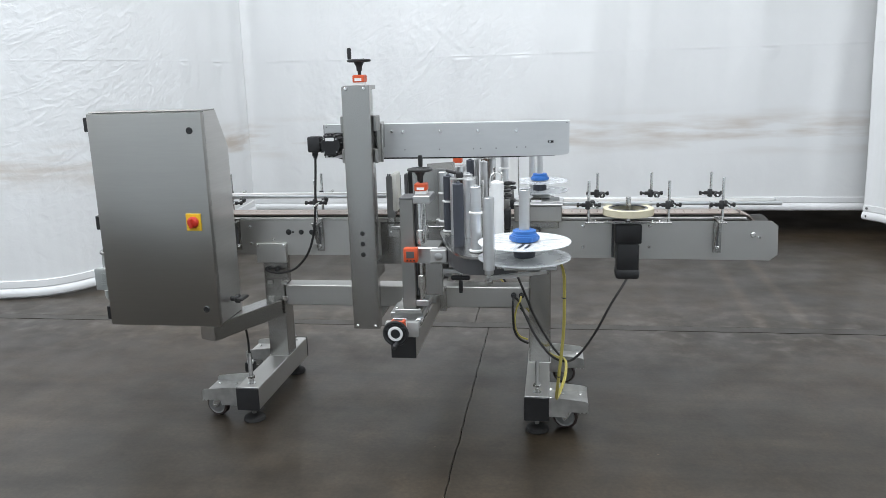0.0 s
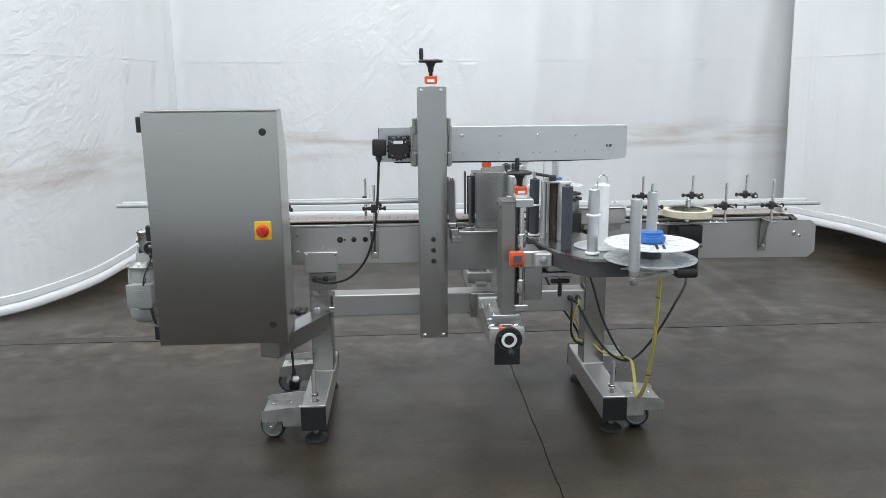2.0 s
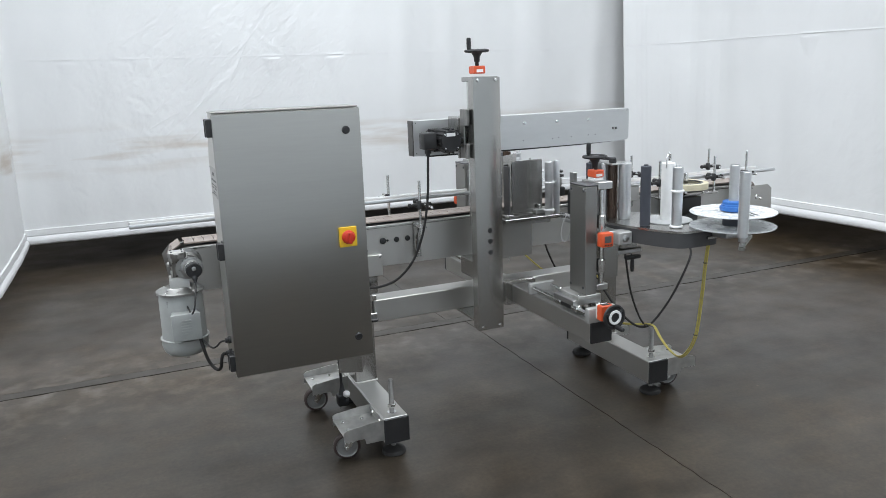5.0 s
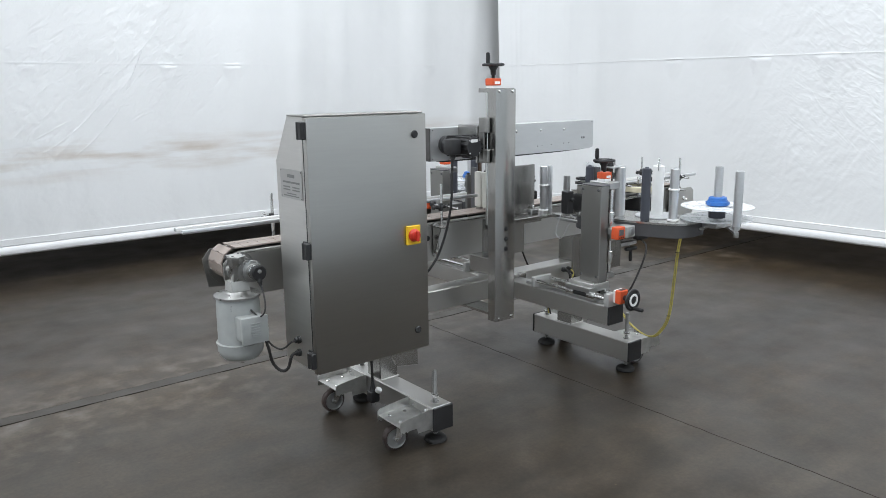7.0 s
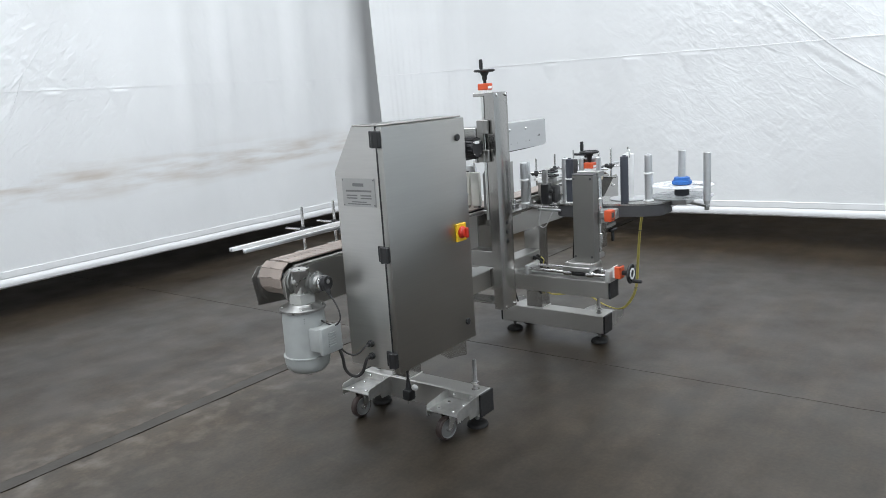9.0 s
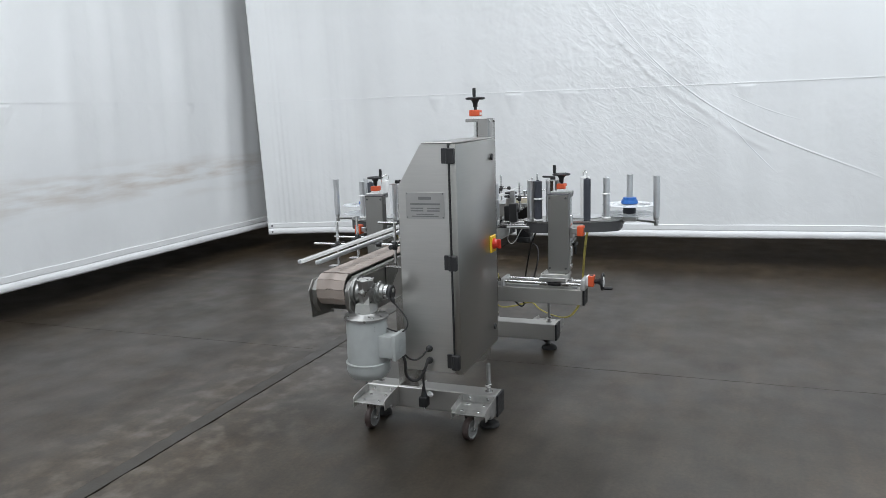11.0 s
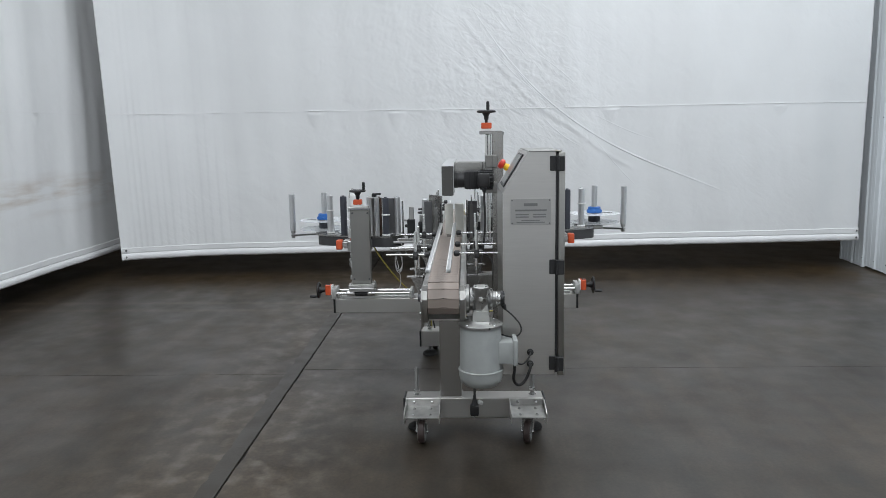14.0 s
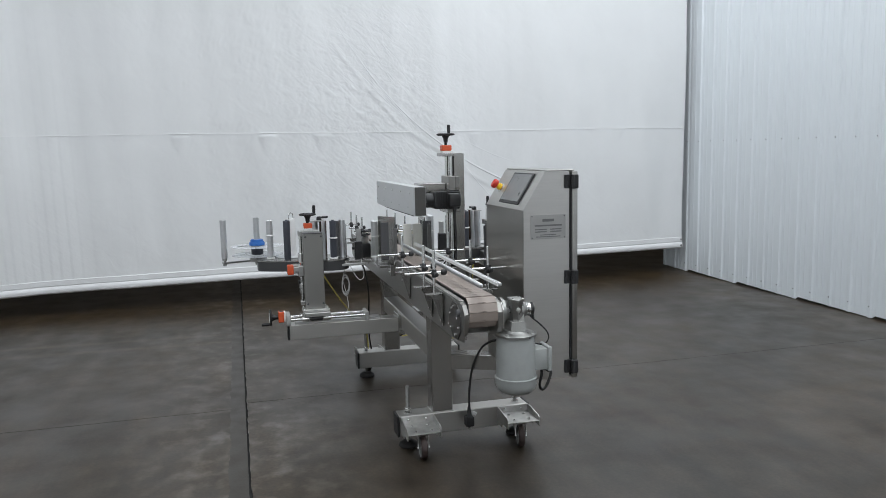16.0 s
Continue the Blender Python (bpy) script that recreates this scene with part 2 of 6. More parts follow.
def concrete():
    m = material("sealed_concrete_floor", (0.0345, 0.0262, 0.0178), 0.37, 0, 0.16, 3.4, 0.12, 60, (1, 1, 1), 0.09)
    nt = m.node_tree
    n, li = nt.nodes, nt.links
    hsv = next(k for k in n if k.bl_idname == "ShaderNodeHueSaturation")
    rng = next(k for k in n if k.bl_idname == "ShaderNodeMapRange")
    tc = next(k for k in n if k.bl_idname == "ShaderNodeTexCoord")
    # pale scuffs and dusty speckles
    sc = n.new("ShaderNodeTexNoise")
    sc.inputs["Scale"].default_value, sc.inputs["Detail"].default_value, sc.inputs["Distortion"].default_value = 0.9, 9, 1.2
    li.new(tc.outputs["Object"], sc.inputs["Vector"])
    r1 = n.new("ShaderNodeMapRange")
    r1.inputs["From Min"].default_value, r1.inputs["From Max"].default_value = 0.48, 0.75
    r1.inputs["To Min"].default_value, r1.inputs["To Max"].default_value = 1.0, 1.4
    li.new(sc.outputs["Fac"], r1.inputs["Value"])
    sp = n.new("ShaderNodeTexVoronoi")
    sp.inputs["Scale"].default_value = 3.2
    li.new(tc.outputs["Object"], sp.inputs["Vector"])
    r2 = n.new("ShaderNodeMapRange")
    r2.inputs["From Min"].default_value, r2.inputs["From Max"].default_value = 0.012, 0.022
    r2.inputs["To Min"].default_value, r2.inputs["To Max"].default_value = 2.6, 1.0
    li.new(sp.outputs["Distance"], r2.inputs["Value"])
    m1, m2 = n.new("ShaderNodeMath"), n.new("ShaderNodeMath")
    m1.operation = m2.operation = "MULTIPLY"
    li.new(rng.outputs["Result"], m1.inputs[0])
    li.new(r1.outputs["Result"], m1.inputs[1])
    li.new(m1.outputs[0], m2.inputs[0])
    li.new(r2.outputs["Result"], m2.inputs[1])
    # soft dark traffic smears
    sm = n.new("ShaderNodeTexNoise")
    sm.inputs["Scale"].default_value, sm.inputs["Detail"].default_value, sm.inputs["Distortion"].default_value = 1.3, 9, 0.3
    smp = n.new("ShaderNodeMapping")
    smp.inputs["Scale"].default_value = (0.8, 1.25, 1.0)
    smp.inputs["Rotation"].default_value = (0, 0, 0.35)
    li.new(tc.outputs["Object"], smp.inputs["Vector"])
    li.new(smp.outputs["Vector"], sm.inputs["Vector"])
    r3 = n.new("ShaderNodeMapRange")
    r3.inputs["From Min"].default_value, r3.inputs["From Max"].default_value = 0.40, 0.60
    r3.inputs["To Min"].default_value, r3.inputs["To Max"].default_value = 0.88, 1.10
    li.new(sm.outputs["Fac"], r3.inputs["Value"])
    # dust and traffic dull the seal in places
    dull = n.new("ShaderNodeMapRange")
    dull.inputs["From Min"].default_value, dull.inputs["From Max"].default_value = 0.36, 0.64
    dull.inputs["To Min"].default_value, dull.inputs["To Max"].default_value = 0.42, 0.57
    li.new(sm.outputs["Fac"], dull.inputs["Value"])
    li.new(dull.outputs["Result"], n["Principled BSDF"].inputs["Specular IOR Level"])
    m3 = n.new("ShaderNodeMath")
    m3.operation = "MULTIPLY"
    li.new(m2.outputs[0], m3.inputs[0])
    li.new(r3.outputs["Result"], m3.inputs[1])
    m2 = m3
    # fine sweeping streaks and sand grain
    for sc_, detail, stretch_, lo_, hi_ in ((2.6, 8, (0.35, 3.2, 1.0), 0.74, 1.28), (55.0, 4, (1.0, 1.0, 1.0), 0.74, 1.26), (6.5, 8, (1.0, 0.8, 1.0), 0.74, 1.27)):
        mp_ = n.new("ShaderNodeMapping")
        mp_.inputs["Scale"].default_value = stretch_
        li.new(tc.outputs["Object"], mp_.inputs["Vector"])
        nz_ = n.new("ShaderNodeTexNoise")
        nz_.inputs["Scale"].default_value, nz_.inputs["Detail"].default_value, nz_.inputs["Roughness"].default_value = sc_, detail, 0.62
        li.new(mp_.outputs["Vector"], nz_.inputs["Vector"])
        rg_ = n.new("ShaderNodeMapRange")
        rg_.inputs["From Min"].default_value, rg_.inputs["From Max"].default_value = 0.32, 0.68
        rg_.inputs["To Min"].default_value, rg_.inputs["To Max"].default_value = lo_, hi_
        li.new(nz_.outputs["Fac"], rg_.inputs["Value"])
        mu_ = n.new("ShaderNodeMath")
        mu_.operation = "MULTIPLY"
        li.new(m2.outputs[0], mu_.inputs[0])
        li.new(rg_.outputs["Result"], mu_.inputs[1])
        m2 = mu_
    # pale chips and dust along the filled joint
    sep = n.new("ShaderNodeSeparateXYZ")
    li.new(tc.outputs["Object"], sep.inputs[0])
    off, ab, near = n.new("ShaderNodeMath"), n.new("ShaderNodeMath"), n.new("ShaderNodeMapRange")
    off.operation, ab.operation = "SUBTRACT", "ABSOLUTE"
    off.inputs[1].default_value = 4.5
    li.new(sep.outputs["Y"], off.inputs[0])
    li.new(off.outputs[0], ab.inputs[0])
    near.inputs["From Min"].default_value, near.inputs["From Max"].default_value = 0.04, 0.75
    near.inputs["To Min"].default_value, near.inputs["To Max"].default_value = 1.0, 0.0
    li.new(ab.outputs[0], near.inputs["Value"])
    ch = n.new("ShaderNodeTexNoise")
    ch.inputs["Scale"].default_value, ch.inputs["Detail"].default_value = 9.0, 8
    li.new(tc.outputs["Object"], ch.inputs["Vector"])
    cr = n.new("ShaderNodeMapRange")
    cr.inputs["From Min"].default_value, cr.inputs["From Max"].default_value = 0.47, 0.72
    cr.inputs["To Min"].default_value, cr.inputs["To Max"].default_value = 0.0, 2.5
    li.new(ch.outputs["Fac"], cr.inputs["Value"])
    chips, dust = n.new("ShaderNodeMath"), n.new("ShaderNodeMath")
    chips.operation, dust.operation = "MULTIPLY", "ADD"
    li.new(near.outputs["Result"], chips.inputs[0])
    li.new(cr.outputs["Result"], chips.inputs[1])
    li.new(chips.outputs[0], dust.inputs[0])
    li.new(m2.outputs[0], dust.inputs[1])
    beyond = n.new("ShaderNodeMapRange")
    beyond.inputs["From Min"].default_value, beyond.inputs["From Max"].default_value = 4.54, 4.58
    li.new(sep.outputs["Y"], beyond.inputs["Value"])
    worn = dust.outputs[0]
    for x0_, lean_, wide_ in TRENCH:
        # a stripe along x = x0 + lean * (y - 4.55)
        run_ = n.new("ShaderNodeMath")
        run_.operation = "MULTIPLY_ADD"
        run_.inputs[1].default_value, run_.inputs[2].default_value = -lean_, 4.55 * lean_ - x0_
        li.new(sep.outputs["Y"], run_.inputs[0])
        sum_, abs_, fall_ = n.new("ShaderNodeMath"), n.new("ShaderNodeMath"), n.new("ShaderNodeMapRange")
        sum_.operation, abs_.operation, fall_.interpolation_type = "ADD", "ABSOLUTE", "SMOOTHSTEP"
        li.new(sep.outputs["X"], sum_.inputs[0])
        li.new(run_.outputs[0], sum_.inputs[1])
        li.new(sum_.outputs[0], abs_.inputs[0])
        fall_.inputs["From Min"].default_value, fall_.inputs["From Max"].default_value = 0.012, wide_
        fall_.inputs["To Min"].default_value, fall_.inputs["To Max"].default_value = 0.75, 0.0
        li.new(abs_.outputs[0], fall_.inputs["Value"])
        soft_, both_, add_ = n.new("ShaderNodeMath"), n.new("ShaderNodeMath"), n.new("ShaderNodeMath")
        soft_.operation, both_.operation, add_.operation = "MULTIPLY", "MULTIPLY", "MULTIPLY_ADD"
        li.new(fall_.outputs["Result"], soft_.inputs[0])
        li.new(beyond.outputs["Result"], soft_.inputs[1])
        li.new(soft_.outputs[0], both_.inputs[0])
        li.new(ch.outputs["Fac"], both_.inputs[1])
        li.new(both_.outputs[0], add_.inputs[0])
        add_.inputs[1].default_value = 2.3
        li.new(worn, add_.inputs[2])
        worn = add_.outputs[0]
    li.new(worn, hsv.inputs["Value"])
    # browner and greyer areas
    hue = n.new("ShaderNodeTexNoise")
    hue.inputs["Scale"].default_value, hue.inputs["Detail"].default_value = 0.55, 4
    li.new(tc.outputs["Object"], hue.inputs["Vector"])
    sat = n.new("ShaderNodeMapRange")
    sat.inputs["From Min"].default_value, sat.inputs["From Max"].default_value = 0.35, 0.65
    sat.inputs["To Min"].default_value, sat.inputs["To Max"].default_value = 0.8, 1.2
    li.new(hue.outputs["Fac"], sat.inputs["Value"])
    # brown dust swept up along the curtain
    drift = n.new("ShaderNodeMapRange")
    drift.interpolation_type = "SMOOTHSTEP"
    drift.inputs["From Min"].default_value, drift.inputs["From Max"].default_value = 1.7, 2.7
    drift.inputs["To Min"].default_value, drift.inputs["To Max"].default_value = 0.0, 0.28
    li.new(sep.outputs["X"], drift.inputs["Value"])
    warm = n.new("ShaderNodeMath")
    warm.operation = "ADD"
    li.new(sat.outputs["Result"], warm.inputs[0])
    li.new(drift.outputs["Result"], warm.inputs[1])
    # the dust itself is greyer than the slab
    grey = n.new("ShaderNodeMath")
    grey.operation = "MULTIPLY_ADD"
    grey.inputs[1].default_value = -0.32
    li.new(chips.outputs[0], grey.inputs[0])
    li.new(warm.outputs[0], grey.inputs[2])
    li.new(grey.outputs[0], hsv.inputs["Saturation"])
    return m


def curtain_vinyl(name, wear, turn, heart, lines=(), run="Y"):
    """White vinyl with fine crinkles along one slanting direction (turn: radians), densest round the point heart."""
    m = material(name, (0.80, 0.81, 0.815), 0.52, 0, 0.025, 3.0, 0.0, 60, (1, 1, 1), 0.05)
    nt = m.node_tree
    n, li = nt.nodes, nt.links
    b = n["Principled BSDF"]
    b.inputs["Specular IOR Level"].default_value = 0.2
    hsv = next(k for k in n if k.bl_idname == "ShaderNodeHueSaturation")
    tc = next(k for k in n if k.bl_idname == "ShaderNodeTexCoord")

    def crinkle(scale, detail, stretch):
        mp = n.new("ShaderNodeMapping")
        mp.inputs["Rotation"].default_value = turn
        st = n.new("ShaderNodeMapping")
        st.inputs["Scale"].default_value = stretch
        li.new(tc.outputs["Object"], mp.inputs["Vector"])
        li.new(mp.outputs["Vector"], st.inputs["Vector"])
        tx = n.new("ShaderNodeTexNoise")
        tx.inputs["Scale"].default_value, tx.inputs["Detail"].default_value, tx.inputs["Distortion"].default_value = scale, detail, 0.7
        li.new(st.outputs["Vector"], tx.inputs["Vector"])
        return tx.outputs["Fac"]

    def calc(op, x, y):
        k = n.new("ShaderNodeMath")
        k.operation = op
        for i, v in ((0, x), (1, y)):
            if isinstance(v, float):
                k.inputs[i].default_value = v
            else:
                li.new(v, k.inputs[i])
        return k.outputs[0]

    ridge = calc("ABSOLUTE", calc("SUBTRACT", crinkle(10.0, 2, (0.42, 0.42, 1.25)), 0.5), 0.0)
    short = calc("ABSOLUTE", calc("SUBTRACT", crinkle(12.0, 2, (0.85, 0.85, 1.15)), 0.5), 0.0)
    soft = crinkle(5.0, 4, (1, 1, 1))
    dimple = crinkle(10.0, 2, (0.9, 0.9, 1.1))
    where = n.new("ShaderNodeTexNoise")
    where.inputs["Scale"].default_value, where.inputs["Detail"].default_value = 0.75, 3
    li.new(tc.outputs["Object"], where.inputs["Vector"])
    patch = n.new("ShaderNodeMapRange")
    patch.inputs["From Min"].default_value, patch.inputs["From Max"].default_value = 0.46, 0.66
    patch.inputs["To Min"].default_value, patch.inputs["To Max"].default_value = 0.10, 1.0
    li.new(where.outputs["Fac"], patch.inputs["Value"])
    away = n.new("ShaderNodeVectorMath")
    away.operation = "DISTANCE"
    away.inputs[1].default_value = heart
    li.new(tc.outputs["Object"], away.inputs[0])
    near = n.new("ShaderNodeMapRange")
    near.interpolation_type = "SMOOTHSTEP"
    near.inputs["From Min"].default_value, near.inputs["From Max"].default_value = 0.35, 1.6
    near.inputs["To Min"].default_value, near.inputs["To Max"].default_value = 1.0, 0.0
    li.new(away.outputs["Value"], near.inputs["Value"])
    amount = calc("ADD", calc("MULTIPLY", patch.outputs["Result"], 0.30), near.outputs["Result"])
    folds = calc("MULTIPLY", calc("ADD", calc("ADD", ridge, calc("MULTIPLY", short, 0.6)), calc("MULTIPLY", dimple, 0.55)), amount)
    height = calc("ADD", calc("MULTIPLY", soft, 0.5), calc("MULTIPLY", folds, -1.15))
    # sharp creases: z as a cubic in y, between two ends, with a height
    if lines:
        at = n.new("ShaderNodeSeparateXYZ")
        li.new(tc.outputs["Object"], at.inputs[0])
    for c0, c1, c2, c3, y0, y1, tall, wide in lines:
        line = calc("ADD", calc("MULTIPLY", calc("ADD", calc("MULTIPLY", calc("ADD", calc("MULTIPLY", at.outputs[run], c3), c2), at.outputs[run]), c1), at.outputs[run]), c0)
        off = calc("ABSOLUTE", calc("SUBTRACT", at.outputs["Z"], line), 0.0)
        prof = n.new("ShaderNodeMapRange")
        prof.interpolation_type = "SMOOTHSTEP"
        prof.inputs["From Min"].default_value, prof.inputs["From Max"].default_value = 0.0, wide
        prof.inputs["To Min"].default_value, prof.inputs["To Max"].default_value = tall, 0.0
        li.new(off, prof.inputs["Value"])
        mid, half = (y0 + y1) / 2, abs(y1 - y0) / 2
        ends = n.new("ShaderNodeMapRange")
        ends.inputs["From Min"].default_value, ends.inputs["From Max"].default_value = half * 0.25, half
        ends.interpolation_type = "SMOOTHSTEP"
        ends.inputs["To Min"].default_value, ends.inputs["To Max"].default_value = 1.0, 0.0
        li.new(calc("ABSOLUTE", calc("SUBTRACT", at.outputs[run], mid), 0.0), ends.inputs["Value"])
        height = calc("ADD", height, calc("MULTIPLY", calc("MULTIPLY", prof.outputs["Result"], ends.outputs["Result"]), calc("MULTIPLY", soft, 1.9)))
    bp = n.new("ShaderNodeBump")
    bp.inputs["Strength"].default_value, bp.inputs["Distance"].default_value = 0.85, 0.0095
    li.new(height, bp.inputs["Height"])
    li.new(bp.outputs["Normal"], b.inputs["Normal"])
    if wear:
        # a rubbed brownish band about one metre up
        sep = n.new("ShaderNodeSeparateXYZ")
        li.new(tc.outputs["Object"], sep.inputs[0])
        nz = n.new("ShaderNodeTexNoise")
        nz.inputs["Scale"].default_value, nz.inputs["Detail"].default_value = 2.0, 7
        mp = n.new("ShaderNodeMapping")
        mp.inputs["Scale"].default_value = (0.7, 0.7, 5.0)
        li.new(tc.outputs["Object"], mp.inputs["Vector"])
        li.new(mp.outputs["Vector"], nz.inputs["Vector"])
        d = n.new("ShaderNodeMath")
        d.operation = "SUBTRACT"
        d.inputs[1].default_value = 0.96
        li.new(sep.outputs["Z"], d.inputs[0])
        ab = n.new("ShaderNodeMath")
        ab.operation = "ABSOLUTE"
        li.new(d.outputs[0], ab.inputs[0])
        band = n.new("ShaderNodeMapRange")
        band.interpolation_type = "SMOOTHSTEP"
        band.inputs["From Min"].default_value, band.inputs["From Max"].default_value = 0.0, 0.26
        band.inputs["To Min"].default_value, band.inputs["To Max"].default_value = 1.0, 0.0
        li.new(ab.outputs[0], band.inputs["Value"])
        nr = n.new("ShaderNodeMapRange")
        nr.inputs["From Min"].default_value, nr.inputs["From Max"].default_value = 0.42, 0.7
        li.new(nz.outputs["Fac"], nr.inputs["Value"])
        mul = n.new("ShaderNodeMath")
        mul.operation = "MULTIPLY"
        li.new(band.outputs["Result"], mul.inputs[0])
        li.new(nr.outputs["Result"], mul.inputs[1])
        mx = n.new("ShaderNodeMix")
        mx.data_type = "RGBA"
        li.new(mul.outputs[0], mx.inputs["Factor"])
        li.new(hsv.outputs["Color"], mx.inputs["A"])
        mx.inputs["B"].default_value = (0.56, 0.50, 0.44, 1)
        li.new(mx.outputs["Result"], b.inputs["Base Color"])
    return m


FLOOR = concrete()
STRIP = material("dark_joint_filler", (0.030, 0.0245, 0.0185), 0.36, 0, 0.2, 6, 0.2, 80)
UNDER = material("joint_sealant", (0.012, 0.012, 0.012), 0.8, 0, 0.2, 20)
VINYL = curtain_vinyl("white_vinyl_curtain", False, (-0.72, 0, 0), (2.91, 3.0, 1.95),
                      ((0.381, 0.768, -0.308, 0.086, 0.55, 3.6, 0.62, 0.014), (2.15, -1.001, 0.332, 0.0, 2.45, 3.3, 0.25, 0.009), (-3.595, 3.78, -0.598, 0.0, 2.1, 2.75, 0.22, 0.009),
                       (4.653, -3.435, 0.868, 0.0, 2.2, 2.7, 0.30, 0.009), (0.432, -0.373, 0.396, 0.0, 1.6, 2.2, 0.28, 0.009), (1.421, -0.36, 0.22, 0.0, 1.4, 2.15, 0.20, 0.009), (3.844, -2.406, 0.622, 0.0, 2.55, 3.25, 0.28, 0.009)))
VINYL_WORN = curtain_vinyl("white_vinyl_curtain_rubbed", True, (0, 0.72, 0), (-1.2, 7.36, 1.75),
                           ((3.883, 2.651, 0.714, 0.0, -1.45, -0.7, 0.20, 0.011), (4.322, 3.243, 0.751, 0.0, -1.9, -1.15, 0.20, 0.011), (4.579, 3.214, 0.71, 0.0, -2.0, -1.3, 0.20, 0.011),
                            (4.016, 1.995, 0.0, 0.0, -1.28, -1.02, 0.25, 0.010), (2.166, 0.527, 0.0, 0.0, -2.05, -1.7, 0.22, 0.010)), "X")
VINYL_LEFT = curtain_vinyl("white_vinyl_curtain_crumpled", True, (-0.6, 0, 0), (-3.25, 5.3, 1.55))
HEM = material("white_vinyl_hem", (0.80, 0.805, 0.81), 0.4, 0, 0.04, 6, 0.1, 40)
PANEL = material("white_painted_metal_sheet", (0.67, 0.712, 0.742), 0.36, 0, 0.035, 4, 0.04, 40, (4, 4, 0.5))
DARKWALL = material("dim_block_wall", (0.16, 0.15, 0.14), 0.8, 0, 0.15, 3, 0.2, 30)
CEILING = material("grey_metal_roof_deck", (0.55, 0.56, 0.57), 0.6, 0, 0.06, 2)

floor = solid("floor", box(B(), -9, -3, -0.10, 9, 12, -0.012), UNDER, "dark sealed concrete floor slab with saw-cut joints", "floor", kind="structure")


def edge_run(a, b, n, amp, seed):
    rnd = random.Random(seed)
    return [(a[0] + (b[0] - a[0]) * k / n + (rnd.uniform(-amp, amp) if 0 < k < n else 0) * (abs(b[1] - a[1]) > abs(b[0] - a[0])),
             a[1] + (b[1] - a[1]) * k / n + (rnd.uniform(-amp, amp) if 0 < k < n else 0) * (abs(b[0] - a[0]) >= abs(b[1] - a[1]))) for k in range(n + 1)]


def slab(outline, mat=None, name="slab"):
    part(name, prism(B(), outline, "z", -0.012, 0.0), mat or FLOOR, floor)


G = 0.0023
def joint_x(y):
    return -0.395 if y < 4.5 else -0.490


near_edge = edge_run((joint_x(4.4545), 4.4545), (joint_x(-3), -3), 150, 0.0030, 5)
far_edge = edge_run((joint_x(4.552), 4.552), (joint_x(12), 12), 130, 0.0030, 6)
jag_w = edge_run((-9, 4.4545), (joint_x(4.4545) - G, 4.4545), 150, 0.0045, 7)
jag_e = edge_run((joint_x(4.4545) + G, 4.4545), (9, 4.4545), 150, 0.0045, 8)
slab([(-9, -3)] + jag_w + [(x - G, y) for x, y in near_edge])
slab([(9, -3)] + [(x + G, y) for x, y in reversed(near_edge)] + jag_e)
rim_w = edge_run((-9, 4.552), (joint_x(4.552) - G, 4.552), 170, 0.0070, 11)
rim_e = edge_run((9, 4.552), (joint_x(4.552) + G, 4.552), 170, 0.0070, 12)
slab([(-9, 12)] + rim_w[:-1] + [(x - G, y) for x, y in far_edge])
slab([(9, 12)] + rim_e[:-1] + [(x + G, y) for x, y in far_edge])
part("joint_filler_strip", prism(B(), [(-9, 4.466), (9, 4.466), (9, 4.566), (-9, 4.566)], "z", -0.011, -0.0004), STRIP, floor, "dark smooth filler strip set in the floor joint")


def fbm(x, y, z=0.0):
    return noise.noise(Vector((x, y, z))) + 0.5 * noise.noise(Vector((2.1 * x, 2.1 * y, z + 7.3))) + 0.25 * noise.noise(Vector((4.3 * x, 4.3 * y, z + 13.1)))


